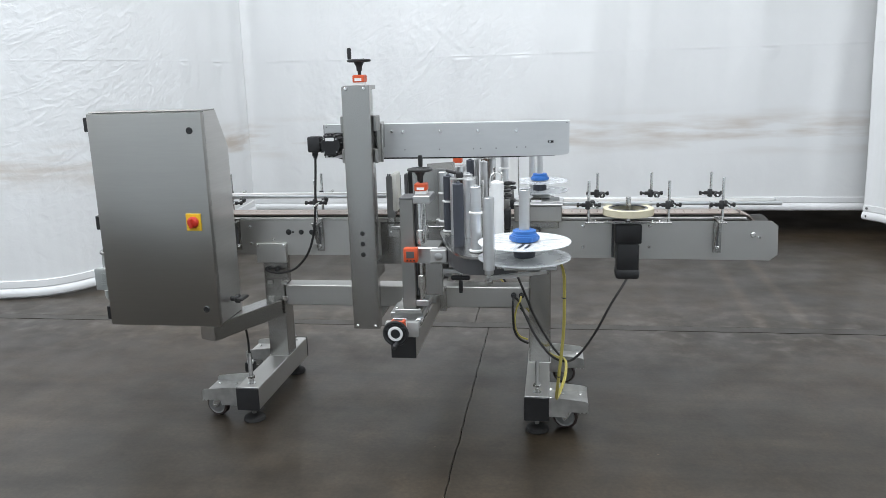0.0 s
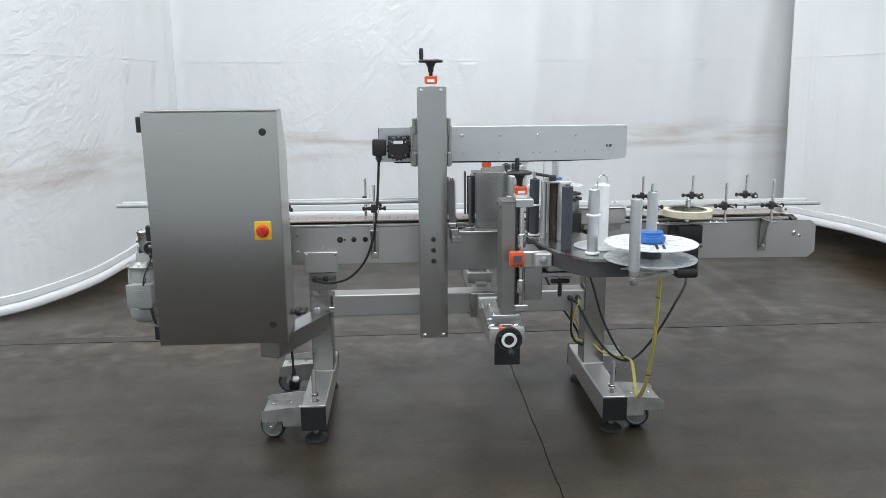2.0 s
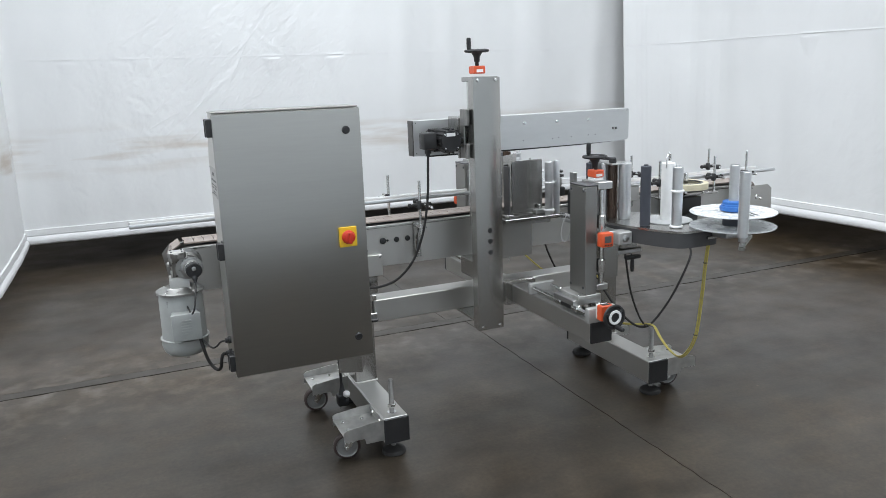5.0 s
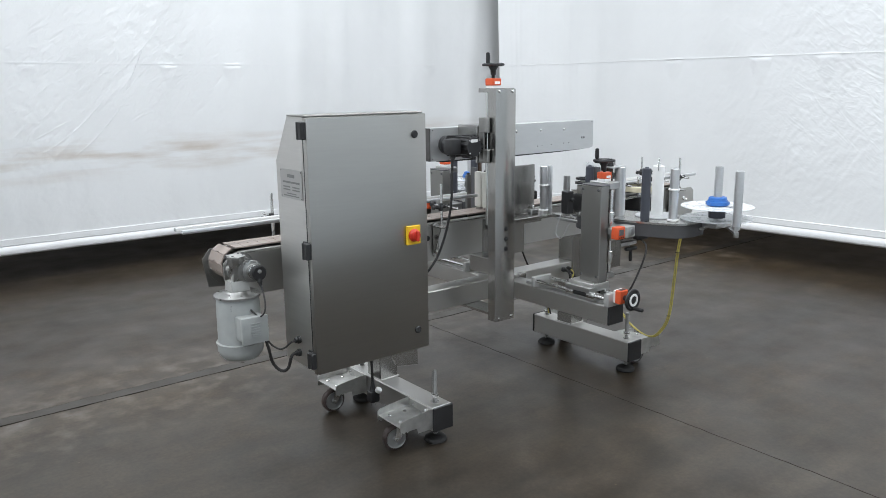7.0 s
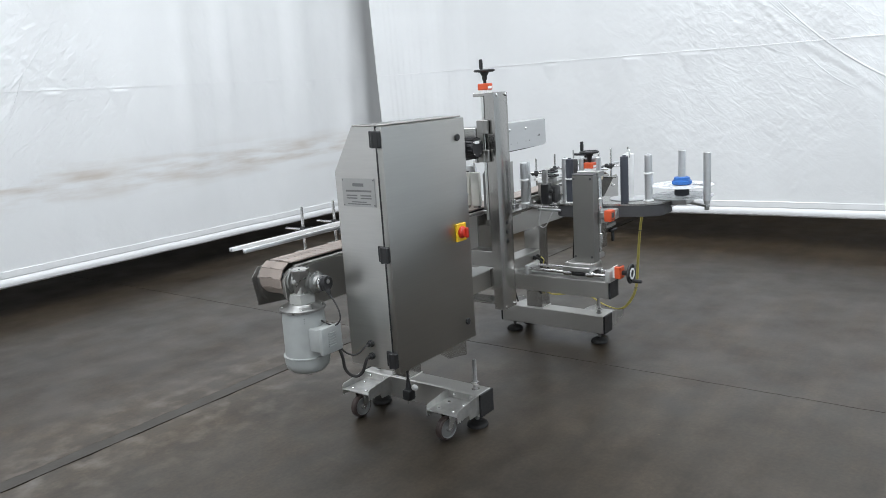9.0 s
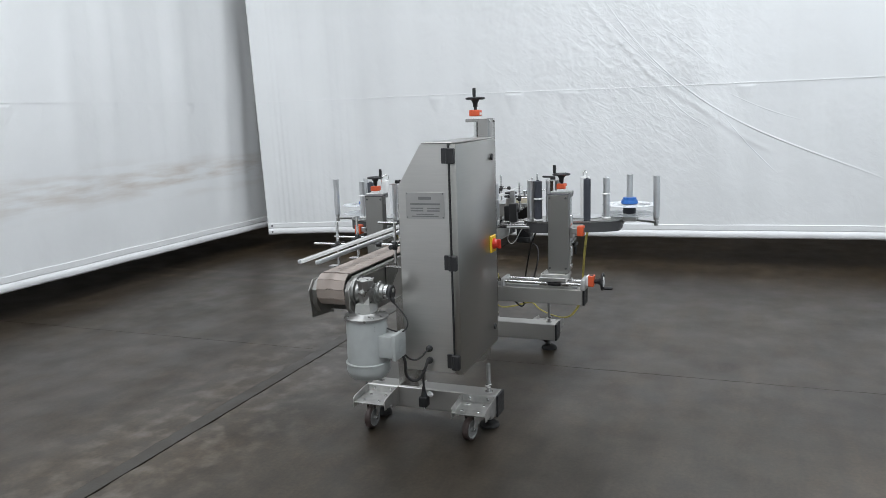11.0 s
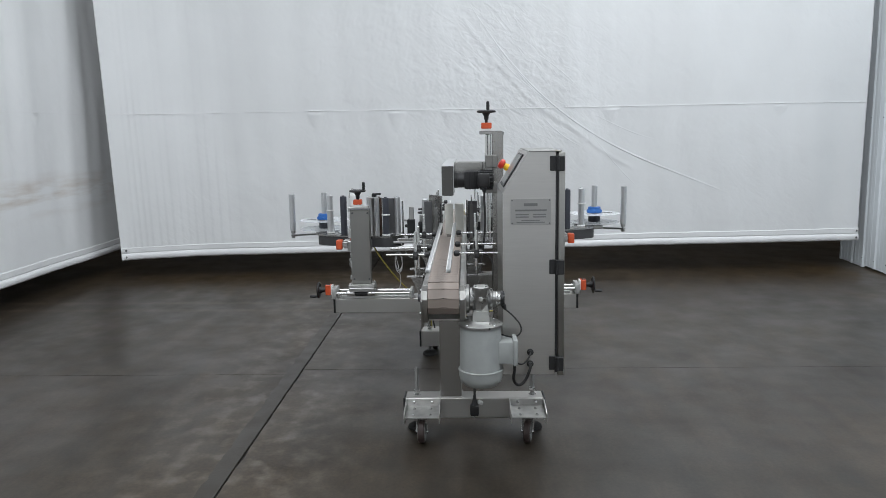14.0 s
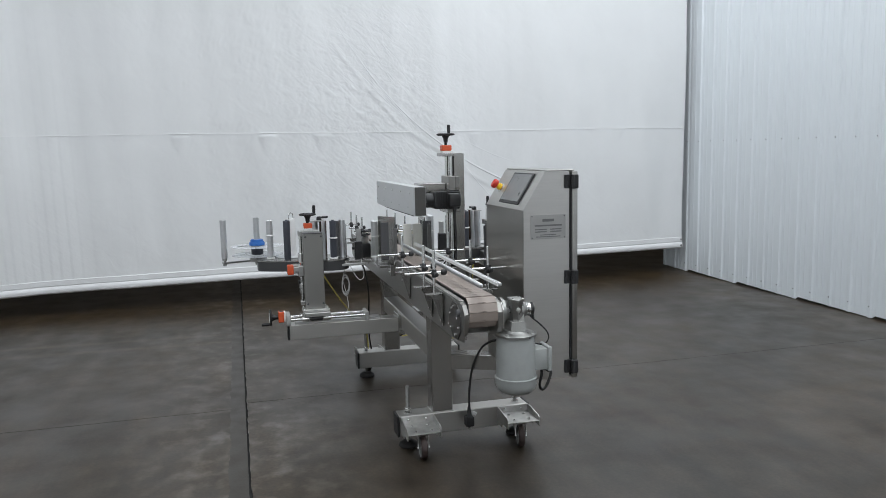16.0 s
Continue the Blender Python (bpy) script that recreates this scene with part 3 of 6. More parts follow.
def curtain(name, path, z_bottom, z_top, mat, label, crumples, creases, seed, step=0.012, seam=1.71, ripple=0.05, hem=0.13, s_end=None, proud=1.0, end_lean=0.0, pleat=0.0):
    """A hanging vinyl sheet along a plan path; crumples: (s, z, radius, depth, slant); creases: (s0, z0, s1, z1, depth)."""
    pts = [Vector((p[0], p[1], 0)) for p in path]
    lens = [0.0]
    for a, b in zip(pts, pts[1:]):
        lens.append(lens[-1] + (b - a).length)
    total = lens[-1]
    nx, nz = int(total / step), int((z_top - z_bottom[0]) / (1.25 * step))

    def at(s):
        k = max(i for i in range(len(lens) - 1) if lens[i] <= s + 1e-9) if s < total else len(lens) - 2
        f = (s - lens[k]) / (lens[k + 1] - lens[k])
        d = (pts[k + 1] - pts[k]).normalized()
        return pts[k].lerp(pts[k + 1], f), Vector((d.y, -d.x, 0))

    along = np.linspace(0, total, nx + 1)
    ss = along + ((s_end - total) if s_end else 0.0)
    lows = np.interp(along, lens, [p[2] for p in path]) if len(path[0]) == 3 else z_bottom[0] + (z_bottom[1] - z_bottom[0]) * along / total
    zz = lows[:, None] + (z_top - lows)[:, None] * np.linspace(0, 1, nz + 1)[None, :]
    S2 = np.repeat(ss[:, None], nz + 1, 1)
    D = np.zeros_like(zz)
    for i in range(nx + 1):
        s = ss[i]
        w = max(0.0, noise.noise(Vector((s * 3.6, 0.0, seed + 9))) - 0.10)
        for j in range(nz + 1):
            z = zz[i, j]
            loose = 0.35 + 0.65 * min(1, (z - lows[i]) / 1.2)
            d = ripple * loose * fbm(s * 0.9, z * 0.16, seed)
            d += 0.018 * loose * noise.noise(Vector((s * 3.1, z * 0.5, seed + 3)))
            d += 0.0025 * fbm(s * 2.6, z * 2.6, seed + 21)
            d += 0.007 * noise.noise(Vector((s * 4.2 + 0.8 * z, z * 0.5, seed + 33))) * max(0.0, min(1.0, (1.9 - z) / 0.8))
            if pleat:
                d += pleat * (0.25 + 0.25 * z) * noise.noise(Vector((s * 4.6 + 0.15 * math.sin(2 * z), z * 0.22, seed + 51)))
            # small tucks under the sewn seam
            if 0 < seam - z < 0.25:
                d += 0.050 * max(0.0, w - 1.6 * (seam - z)) * min(1.0, (seam - z) / 0.03)
            for cs, cz, cr, cd, slant in crumples:
                q = ((s - cs) ** 2 + ((z - cz) * 0.8) ** 2) / (cr * cr)
                if q < 4:
                    u = (s - cs) + slant * (z - cz)
                    v = (z - cz) - slant * (s - cs)
                    fine = 1 - abs(noise.noise(Vector((u * 17 + 3, v * 8, seed + 41))))
                    patch = max(0.0, 0.55 + noise.noise(Vector((s * 1.7, z * 1.7, seed + 61))))
                    d += cd * math.exp(-q) * patch * (0.12 * fine ** 3 + 0.07 * fbm(s * 10, z * 10, seed + 45))
            D[i, j] = d
    # bunches of short fine folds inside each crumpled patch
    rnd = random.Random(int(seed * 100))
    folds = [(*c, 0.02) for c in creases]
    for cs, cz, cr, cd, slant in crumples:
        lean = math.atan2(1, -slant) if slant else math.pi / 2
        for _ in range(int(110 * cr)):
            a = lean + rnd.gauss(0, 0.20) + (math.pi / 2 if rnd.random() < 0.15 else 0)
            ln = rnd.uniform(0.03, 0.11) * (0.6 + cr)
            s0, z0 = cs + rnd.gauss(0, cr * 0.55), cz + rnd.gauss(0, cr * 0.6)
            folds.append((s0, z0, s0 + ln * math.cos(a), z0 + ln * math.sin(a), cd * rnd.uniform(0.02, 0.07) * rnd.choice((1, 1, -1)), rnd.uniform(0.008, 0.015)))
    for s0, z0, s1, z1, cd, wide in folds:
        a, b = np.searchsorted(ss, (min(s0, s1) - 0.12, max(s0, s1) + 0.12))
        if b <= a:
            continue
        dx, dz = s1 - s0, z1 - z0
        ln = math.hypot(dx, dz)
        t = ((S2[a:b] - s0) * dx + (zz[a:b] - z0) * dz) / (ln * ln)
        off = ((S2[a:b] - s0) * dz - (zz[a:b] - z0) * dx) / ln
        off = off + 0.012 * np.sin(t * 5 + s0 * 9)
        fade = np.clip(5 * np.minimum(t + 0.06, 1.06 - t), 0, 1)
        D[a:b] += cd * fade * (np.exp(-(off / wide) ** 2) - 0.35 * np.exp(-((off - 1.8 * wide) / (1.5 * wide)) ** 2))
    verts, faces = [], []
    for i in range(nx + 1):
        p, nrm = at(along[i])
        for j in range(nz + 1):
            slip = end_lean * (1 - i / nx) * (1 - j / nz)
            verts.append((p.x + nrm.x * D[i, j] - nrm.y * slip, p.y + nrm.y * D[i, j] + nrm.x * slip, zz[i, j]))
    for i in range(nx):
        for j in range(nz):
            a = i * (nz + 1) + j
            faces.append((a, a + nz + 1, a + nz + 2, a + 1))
    me = bpy.data.meshes.new(name)
    me.from_pydata(verts, [], faces)
    me.polygons.foreach_set("use_smooth", [True] * len(faces))
    me.materials.append(mat)
    ob = new(name, me)
    md = ob.modifiers.new("thickness", "SOLIDIFY")
    md.thickness, md.offset = 0.003, -1
    tagged(ob, label, "curtain", "curtains", "structure")
    # hem pocket with a pipe inside, and its stitched upper edge
    low = [Vector(verts[i * (nz + 1)]) for i in range(0, nx + 1, 4)]
    nrms = [at(total * i / nx)[1] for i in range(0, nx + 1, 4)]
    bm = B()
    prof = [(0.0, hem), (0.010, hem - 0.004), (0.012, hem * 0.62), (0.006, hem * 0.55), (0.020, hem * 0.45), (0.026, hem * 0.25), (0.020, 0.012), (0.004, 0.0), (-0.012, 0.006), (-0.012, hem)]
    rings = [[bm.verts.new(p + q * a + Vector((0, 0, z))) for a, z in prof] for p, q in zip(low, nrms)]
    for r0, r1 in zip(rings, rings[1:]):
        for k in range(len(prof)):
            bm.faces.new((r0[k], r0[(k + 1) % len(prof)], r1[(k + 1) % len(prof)], r1[k]))
    bm.faces.new(rings[0])
    bm.faces.new(list(reversed(rings[-1])))
    tape = [bm_p for bm_p in range(0, nx + 1, 2)]
    sm = B()
    jz = [int(np.argmin(np.abs(zz[i] - seam))) for i in tape]
    rings = []
    for i, j in zip(tape, jz):
        p, q = at(along[i])
        dd = D[i, j - 1:j + 2].max()
        slip = end_lean * (1 - i / nx) * (1 - j / nz)
        c = Vector((p.x + q.x * dd - q.y * slip, p.y + q.y * dd + q.x * slip, seam + 0.003 * math.sin(1.3 * ss[i] + seed)))
        rings.append([sm.verts.new(c + q * a + Vector((0, 0, z))) for a, z in ((-0.006, 0.007 * proud), (0.0035 * proud, 0.004), (0.0045 * proud, -0.003), (-0.006, -0.005 * proud))])
    for r0, r1 in zip(rings, rings[1:]):
        for k in range(4):
            sm.faces.new((r0[k], r0[(k + 1) % 4], r1[(k + 1) % 4], r1[k]))
    part("welded_seam", sm, HEM, ob, "thin raised welded seam")
    part("hem", bm, HEM, ob, "weighted white pipe hem")
    for end, q in ((low[0], 1), (low[-1], -1)):
        e = (low[1] - low[0]).normalized() * q * 0.045
        for z in (0.035, 0.105):
            part("grommet", lathe(B(), end + e + nrms[0] * 0.018 + Vector((0, 0, z)), nrms[0], [(0.011, 0), (0.011, 0.006), (0.006, 0.008)], 12), DARKSTEEL, ob)
    return ob


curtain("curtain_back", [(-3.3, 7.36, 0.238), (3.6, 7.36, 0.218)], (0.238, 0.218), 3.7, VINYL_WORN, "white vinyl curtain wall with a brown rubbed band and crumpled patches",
        [(2.3, 1.75, 0.60, 0.034, 0.9), (1.7, 1.2, 0.65, 0.030, 0.8), (3.0, 2.4, 0.9, 0.020, 0.5), (3.6, 1.6, 0.8, 0.016, 0.4), (0.9, 1.5, 0.6, 0.018, 0.2), (1.3, 2.3, 0.7, 0.018, -0.6)],
        [(2.45, 1.75, 1.5, 0.85, 0.0025), (2.55, 2.1, 2.1, 1.3, 0.003), (2.3, 2.05, 2.95, 1.55, 0.0025)], 1.0, s_end=7.1, proud=0.5, pleat=0.026)
bend = [(-4.6, 4.76, 0.004), (-4.1, 4.86, 0.004), (-3.65, 5.0, 0.010), (-3.38, 5.27, 0.045), (-3.19, 5.70, 0.090), (-3.08, 6.2, 0.145), (-3.04, 6.7, 0.185), (-3.02, 7.325, 0.222)]
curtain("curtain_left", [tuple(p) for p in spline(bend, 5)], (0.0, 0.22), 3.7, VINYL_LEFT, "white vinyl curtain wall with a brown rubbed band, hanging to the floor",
        [(1.5, 1.3, 0.8, 0.022, 0.3), (2.4, 1.1, 0.7, 0.02, 0.2)], [], 9.0, 0.016, proud=0.3)
curtain("curtain_right", [(p.x, p.y) for p in spline([(2.63, 7.10, 0), (2.75, 6.86, 0), (2.845, 6.5, 0), (2.895, 6.1, 0), (2.905, 5.5, 0)], 5)] + [(2.92, -0.635)], (0.203, 0.298), 3.7, VINYL, "white vinyl curtain wall with a long curved crease",
        [(3.8, 1.5, 0.9, 0.026, -0.7), (4.8, 1.5, 0.6, 0.026, -0.7), (3.2, 2.3, 0.9, 0.018, -0.3), (4.6, 2.0, 0.7, 0.022, -0.6), (6.2, 1.5, 0.7, 0.010, -0.5)],
        [(3.9, 2.63, 4.2, 2.18, 0.004), (4.2, 2.18, 4.58, 1.795, 0.005), (4.58, 1.795, 5.11, 1.405, 0.005), (5.11, 1.405, 5.63, 1.074, 0.004)], 5.0, s_end=7.985, pleat=0.012, end_lean=0.10, proud=0.8)


def ribbed_sheet():
    """White ribbed cladding: a major rib every 0.232 m with two shallow ones between."""
    xs, prof = [], []
    pitch, x = 0.232, -9.0
    shape = [(0.0, 0.0), (0.055, 0.0), (0.060, 0.002), (0.072, 0.002), (0.077, 0.0), (0.120, 0.0), (0.125, 0.002), (0.137, 0.002), (0.142, 0.0), (0.172, 0.0), (0.188, 0.013), (0.214, 0.013), (0.230, 0.0)]
    x = 2.06 - 0.2 - pitch * 48
    while x < 3.45:
        for dx, d in shape:
            prof.append((x + dx, d))
        x += pitch
    zs = [0.004, 1.55, 3.9]
    # each sheet of four ribs hangs a little lower at its lap
    verts = [(px, -0.74 + d, z + (0.024 * ((px - 1.1) / 0.928 % 1.0) if z < 1 else 0.0)) for z in zs for px, d in prof]
    n = len(prof)
    faces = [(r * n + k, r * n + k + 1, (r + 1) * n + k + 1, (r + 1) * n + k) for r in range(2) for k in range(n - 1)]
    me = bpy.data.meshes.new("wall_front")
    me.from_pydata(verts, [], faces)
    me.materials.append(PANEL)
    ob = new("wall_front", me)
    md = ob.modifiers.new("thickness", "SOLIDIFY")
    md.thickness, md.offset = 0.004, 1
    return tagged(ob, "white ribbed painted metal cladding wall", "wall", kind="structure")


wall_front = ribbed_sheet()
for k in range(24):
    for z in (1.55, 0.1):
        part("screw", lathe(B(), (2.06 + 0.232 * (4 - k), -0.729, z), (0, 1, 0), [(0.006, 0), (0.006, 0.004), (0.003, 0.006)], 8), DARKSTEEL, wall_front)
solid("wall_outer_front", box(B(), -9, -3.1, 0, 9, -3.0, 6.0), DARKWALL, "dim grey hall wall behind the cladding", "wall", kind="structure")
solid("wall_outer_back", box(B(), -9, 12.0, 0, 9, 12.1, 6.0), DARKWALL, "dim grey hall wall behind the curtain", "wall", kind="structure")
solid("wall_outer_right", box(B(), 9.0, -3.1, 0, 9.1, 12.1, 6.0), DARKWALL, "dim grey hall wall behind the curtain", "wall", kind="structure")
# Unseen wall added to close the hall and throw white onto the cabinet side.
solid("wall_outer_left", box(B(), -6.9, -3.1, 0, -6.8, 12.1, 6.0), HEM, "unseen white closing wall that brightens the cabinet's reflections", "wall", kind="structure")
solid("ceiling", box(B(), -9.1, -3.1, 6.0, 9.1, 12.1, 6.1), CEILING, "grey metal roof deck high overhead", "ceiling", kind="structure")


# ---- machine frame ----
frame_root = thing("machine_frame", (-0.7, 3.4, 0), "stainless steel machine frame on levelling feet and castors", "machine frame")


def castor(x, y, turn):
    """A swivel castor of 0.09 m; turn: heading of the wheel in degrees."""
    c, s = math.cos(radians(turn)), math.sin(radians(turn))
    wx, wy, wz, r = x + 0.022 * c, y + 0.022 * s, 0.055, 0.055
    ax = Vector((-s, c, 0))
    ctr = Vector((wx, wy, wz))
    w = part("castor", lathe(B(), (x, y, 0.114), (0, 0, 1), [(0.03, 0), (0.032, 0.004), (0.032, 0.012), (0.026, 0.019)], 20), BRIGHT, frame_root, "swivel castor with maroon tread and grey hub")
    bm = lathe(B(), ctr - ax * 0.016, ax, [(r * 0.6, 0.008), (r * 0.77, 0.008), (r * 0.78, 0), (r * 0.92, 0.001), (r, 0.006), (r, 0.026), (r * 0.92, 0.031), (r * 0.78, 0.032), (r * 0.77, 0.024), (r * 0.6, 0.024)], 32)
    part("tread", bm, TREAD, w)
    part("hub", lathe(B(), ctr - ax * 0.018, ax, [(0.008, -0.003), (0.012, 0), (0.014, 0.003), (r * 0.70, 0.0035), (r * 0.79, 0.0), (r * 0.79, 0.036), (r * 0.70, 0.0325), (0.014, 0.033), (0.012, 0.036), (0.008, 0.039)], 28), HUB, w)
    for sgn in (-1, 1):
        bm = B()
        o = ax * (sgn * 0.0265)
        d = Vector((c, s, 0))
        pts = [(-0.024, 0.116), (0.024, 0.116), (0.026, 0.09), (0.034, 0.056), (0.022, 0.042), (0.008, 0.056), (-0.012, 0.09)]
        q = [[bm.verts.new(Vector((x, y, 0)) + d * a + Vector((0, 0, z)) + o + ax * e) for a, z in pts] for e in (-0.0015, 0.0015)]
        bm.faces.new(q[0])
        bm.faces.new(list(reversed(q[1])))
        for k in range(len(pts)):
            j = (k + 1) % len(pts)
            bm.faces.new((q[0][k], q[1][k], q[1][j], q[0][j]))
        part("fork", bm, BRIGHT, w)
    part("axle", rod(B(), ctr - ax * 0.031, ctr + ax * 0.031, 0.006, 8), BRIGHT, w)


def leg(x0, out):
    """A foot beam from y 3.03 to 3.72 with a post; out: the side on which its castors stand."""
    x1 = x0 + 0.103
    part("foot_beam", box(B(), x0, 3.035, 0.068, x1, 3.72, 0.174, 0.004), STEEL_H, frame_root)
    part("end_cap", box(B(), x0 - 0.001, 3.024, 0.067, x1 + 0.001, 3.035, 0.175, 0.003), BLACK, frame_root, "black plastic end cap")
    part("end_cap", box(B(), x0 - 0.001, 3.72, 0.067, x1 + 0.001, 3.731, 0.175, 0.003), BLACK, frame_root, "black plastic end cap")
    part("post", box(B(), x0 + 0.008, 3.438, 0.174, x1 + 0.004, 3.545, 0.72, 0.004), STEEL, frame_root)
    part("post_weld_plate", box(B(), x0 + 0.004, 3.432, 0.174, x1 + 0.007, 3.551, 0.178, 0.001), WORN, frame_root)
    xc = (x0 + x1) / 2 + 0.001
    for y in (3.085, 3.665):
        foot = part("levelling_foot", lathe(B(), (xc, y, 0), (0, 0, 1), [(0.048, 0), (0.05, 0.004), (0.046, 0.016), (0.03, 0.026), (0.015, 0.03)], 28), RUBBER, frame_root, "black rubber levelling foot with a threaded stud")
        bm = B()
        prof = [(0.0095, 0.03)]
        z = 0.03
        while z < 0.312:
            prof += [(0.0105, z + 0.002), (0.0092, z + 0.004)]
            z += 0.004
        lathe(bm, (xc, y, 0), (0, 0, 1), prof + [(0.0065, 0.318)], 14)
        part("stud", bm, STUD, foot)
        part("nut", lathe(B(), (xc, y, 0.186 + (0.012 if y < 3.2 else 0)), (0, 0, 1), [(0.016, 0), (0.017, 0.002), (0.017, 0.013), (0.015, 0.015)], 6), BRIGHT, foot)
        part("washer", lathe(B(), (xc, y, 0.174), (0, 0, 1), [(0.019, 0), (0.019, 0.003)], 20), BRIGHT, foot)
    edge = x0 if out < 0 else x1
    for y in (3.118, 3.63):
        y0, y1 = y - 0.084, y + 0.084
        tip = edge + out * 0.165
        shelf = part("castor_bracket", box(B(), min(edge, tip), y0, 0.131, max(edge, tip), y1, 0.136, 0.001), WORN, frame_root, "folded stainless castor bracket")
        for yy in (y0, y1):
            ol = [(edge, 0.086), (edge, 0.173), (edge + out * 0.040, 0.172), (tip - out * 0.012, 0.160), (tip, 0.152), (tip, 0.106), (tip - out * 0.008, 0.112), (tip - out * 0.016, 0.104), (tip - out * 0.024, 0.112), (tip - out * 0.034, 0.106), (tip - out * 0.044, 0.111), (edge + out * 0.082, 0.110), (edge + out * 0.076, 0.087)]
            part("side_wall", prism(B(), ol, "y", yy - 0.002, yy + 0.002), WORN, shelf)
        part("back_wall", box(B(), min(edge, edge + out * 0.004), y0, 0.085, max(edge, edge + out * 0.004), y1, 0.171, 0.001), WORN, shelf)
        for dy in (-0.045, 0.045):
            part("wall_bolt", lathe(B(), (edge + out * 0.004, y + dy, 0.155), (out, 0, 0), [(0.008, 0), (0.008, 0.005), (0.006, 0.007)], 6), BRIGHT, shelf)
        for dx in (0.055, 0.135):
            for dy in (-0.04, 0.04):
                part("bolt", lathe(B(), (edge + out * dx, y + dy, 0.136), (0, 0, 1), [(0.008, 0), (0.008, 0.005), (0.006, 0.007)], 6), BRIGHT, shelf)
        castor(edge + out * (0.112 if out < 0 else 0.093), y, 168 if y < 3.3 else 176)
    return xc


leg(-1.409, -1)
leg(-0.121, 1)
part("crossbar", box(B(), -1.298, 3.44, 0.440, -0.113, 3.54, 0.541, 0.004), STEEL_H, frame_root)
for x in (-1.37, -1.30):
    for z in (0.475, 0.555):
        part("clip", box(B(), x - 0.015, 3.43, z - 0.012, x + 0.015, 3.438, z + 0.012, 0.002), BRIGHT, frame_root)
part("gland_plate", box(B(), -1.388, 3.428, 0.575, -1.274, 3.438, 0.655, 0.003), STEEL, frame_root)
for x in (-1.372, -1.323):
    part("cable_gland", lathe(B(), (x, 3.428, 0.625), (0, -1, 0), [(0.013, 0), (0.013, 0.01), (0.009, 0.012), (0.009, 0.022), (0.006, 0.024)], 14), BLACK, frame_root)
for x in (-0.185, -0.148):
    part("cable_gland", lathe(B(), (x, 3.44, 0.505), (0, -1, 0), [(0.013, 0), (0.013, 0.012), (0.009, 0.014), (0.009, 0.026), (0.006, 0.028)], 14), BLACK, frame_root)
part("junction_cover", box(B(), -1.412, 3.390, 0.664, -1.262, 3.412, 0.757, 0.002), STEEL_H, frame_root)
for x in (-1.402, -1.272):
    bolt(frame_root, (x, 3.390, 0.748), (0, -1, 0), 0.006)

# cabinet arm: a diagonal square tube from the post to under the cabinet
bm = B()
box(bm, -0.045, -0.43, -0.04, 0.045, 0.0, 0.04, 0.003)
bmesh.ops.transform(bm, matrix=pose(-1.352, 3.438, 0.43, 0, 0, -24), verts=bm.verts)
part("cabinet_arm", bm, STEEL, frame_root)
part("arm_pad", box(B(), -1.62, 3.03, 0.462, -1.45, 3.22, 0.470, 0.001), STEEL, frame_root)


# ---- conveyor ----
conveyor = thing("conveyor", (-0.6, 3.5, 0.7), "stainless table-top chain conveyor with tan plastic links", "conveyor")
ol = [(-2.03, 0.70), (-2.115, 0.76), (-2.118, 0.84), (-2.085, 0.868), (0.935, 0.862), (0.962, 0.840), (0.966, 0.712), (0.934, 0.686), (-0.3, 0.698)]
ol_b = [(-1.96, 0.70), (-2.115, 0.715), (-2.135, 0.83), (-2.10, 0.87), (0.935, 0.862), (0.962, 0.840), (0.966, 0.712), (0.934, 0.686)]
part("side_plate", prism(B(), ol, "y", 3.410, 3.414), STEEL_H, conveyor)
# Far plate gets a darker steel to paint in its dark reflections.
part("side_plate", prism(B(), ol_b, "y", 3.582, 3.586), COLUMN, conveyor)
for y0, y1 in ((3.4142, 3.434), (3.562, 3.5818)):
    part("wear_strip", box(B(), -2.05, y0, 0.868, 0.83, y1, 0.8775, 0.001), WORN, conveyor, "folded steel edge beside the belt")
    part("end_cheek", prism(B(), [(-1.98, 0.705), (-2.085, 0.735), (-2.112, 0.775), (-2.112, 0.830), (-2.088, 0.862), (-2.052, 0.872), (-1.98, 0.872)], "y", y0, y1), COLUMN, conveyor)
part("bed", box(B(), -2.0, 3.414, 0.72, 0.9, 3.582, 0.725), STEEL_H, conveyor)
for x in (-1.9, -1.1, -0.3, 0.45, 0.85):
    part("cross_tie", rod(B(), (x, 3.414, 0.76), (x, 3.582, 0.76), 0.012, 12), BRIGHT, conveyor)
for x, z in ((-1.44, 0.835), (-1.44, 0.755), (-1.325, 0.775), (0.13, 0.84), (0.13, 0.745), (0.42, 0.84), (0.42, 0.745), (0.885, 0.79), (-0.55, 0.84), (-0.2, 0.84), (0.01, 0.84)):
    bolt(conveyor, (x, 3.410, z), (0, -1, 0), 0.008, 0.007)
for x, z in ((-2.03, 0.80), (-1.95, 0.83), (-1.9, 0.75), (-1.6, 0.80), (-1.55, 0.75), (-1.25, 0.8), (-0.95, 0.79)):
    bolt(conveyor, (x, 3.586, z), (0, 1, 0), 0.0068, 0.007)
for x, r in ((-1.249, 0.014), (-1.228, 0.005), (-1.187, 0.012), (-1.136, 0.012)):
    part("hole_disc", lathe(B(), (x, 3.410, 0.81), (0, -1, 0), [(r, 0), (r, 0.003), (r * 0.7, 0.005)], 16), BLACK, conveyor)
part("drip_plate", box(B(), -0.80, 3.404, 0.66, -0.52, 3.41, 0.86, 0.001), STEEL, conveyor)
part("end_shaft", rod(B(), (-2.06, 3.40, 0.828), (-2.06, 3.60, 0.828), 0.016, 16), DARKSTEEL, conveyor)
part("end_shaft", rod(B(), (0.86, 3.405, 0.80), (0.86, 3.592, 0.80), 0.012, 16), BRIGHT, conveyor)

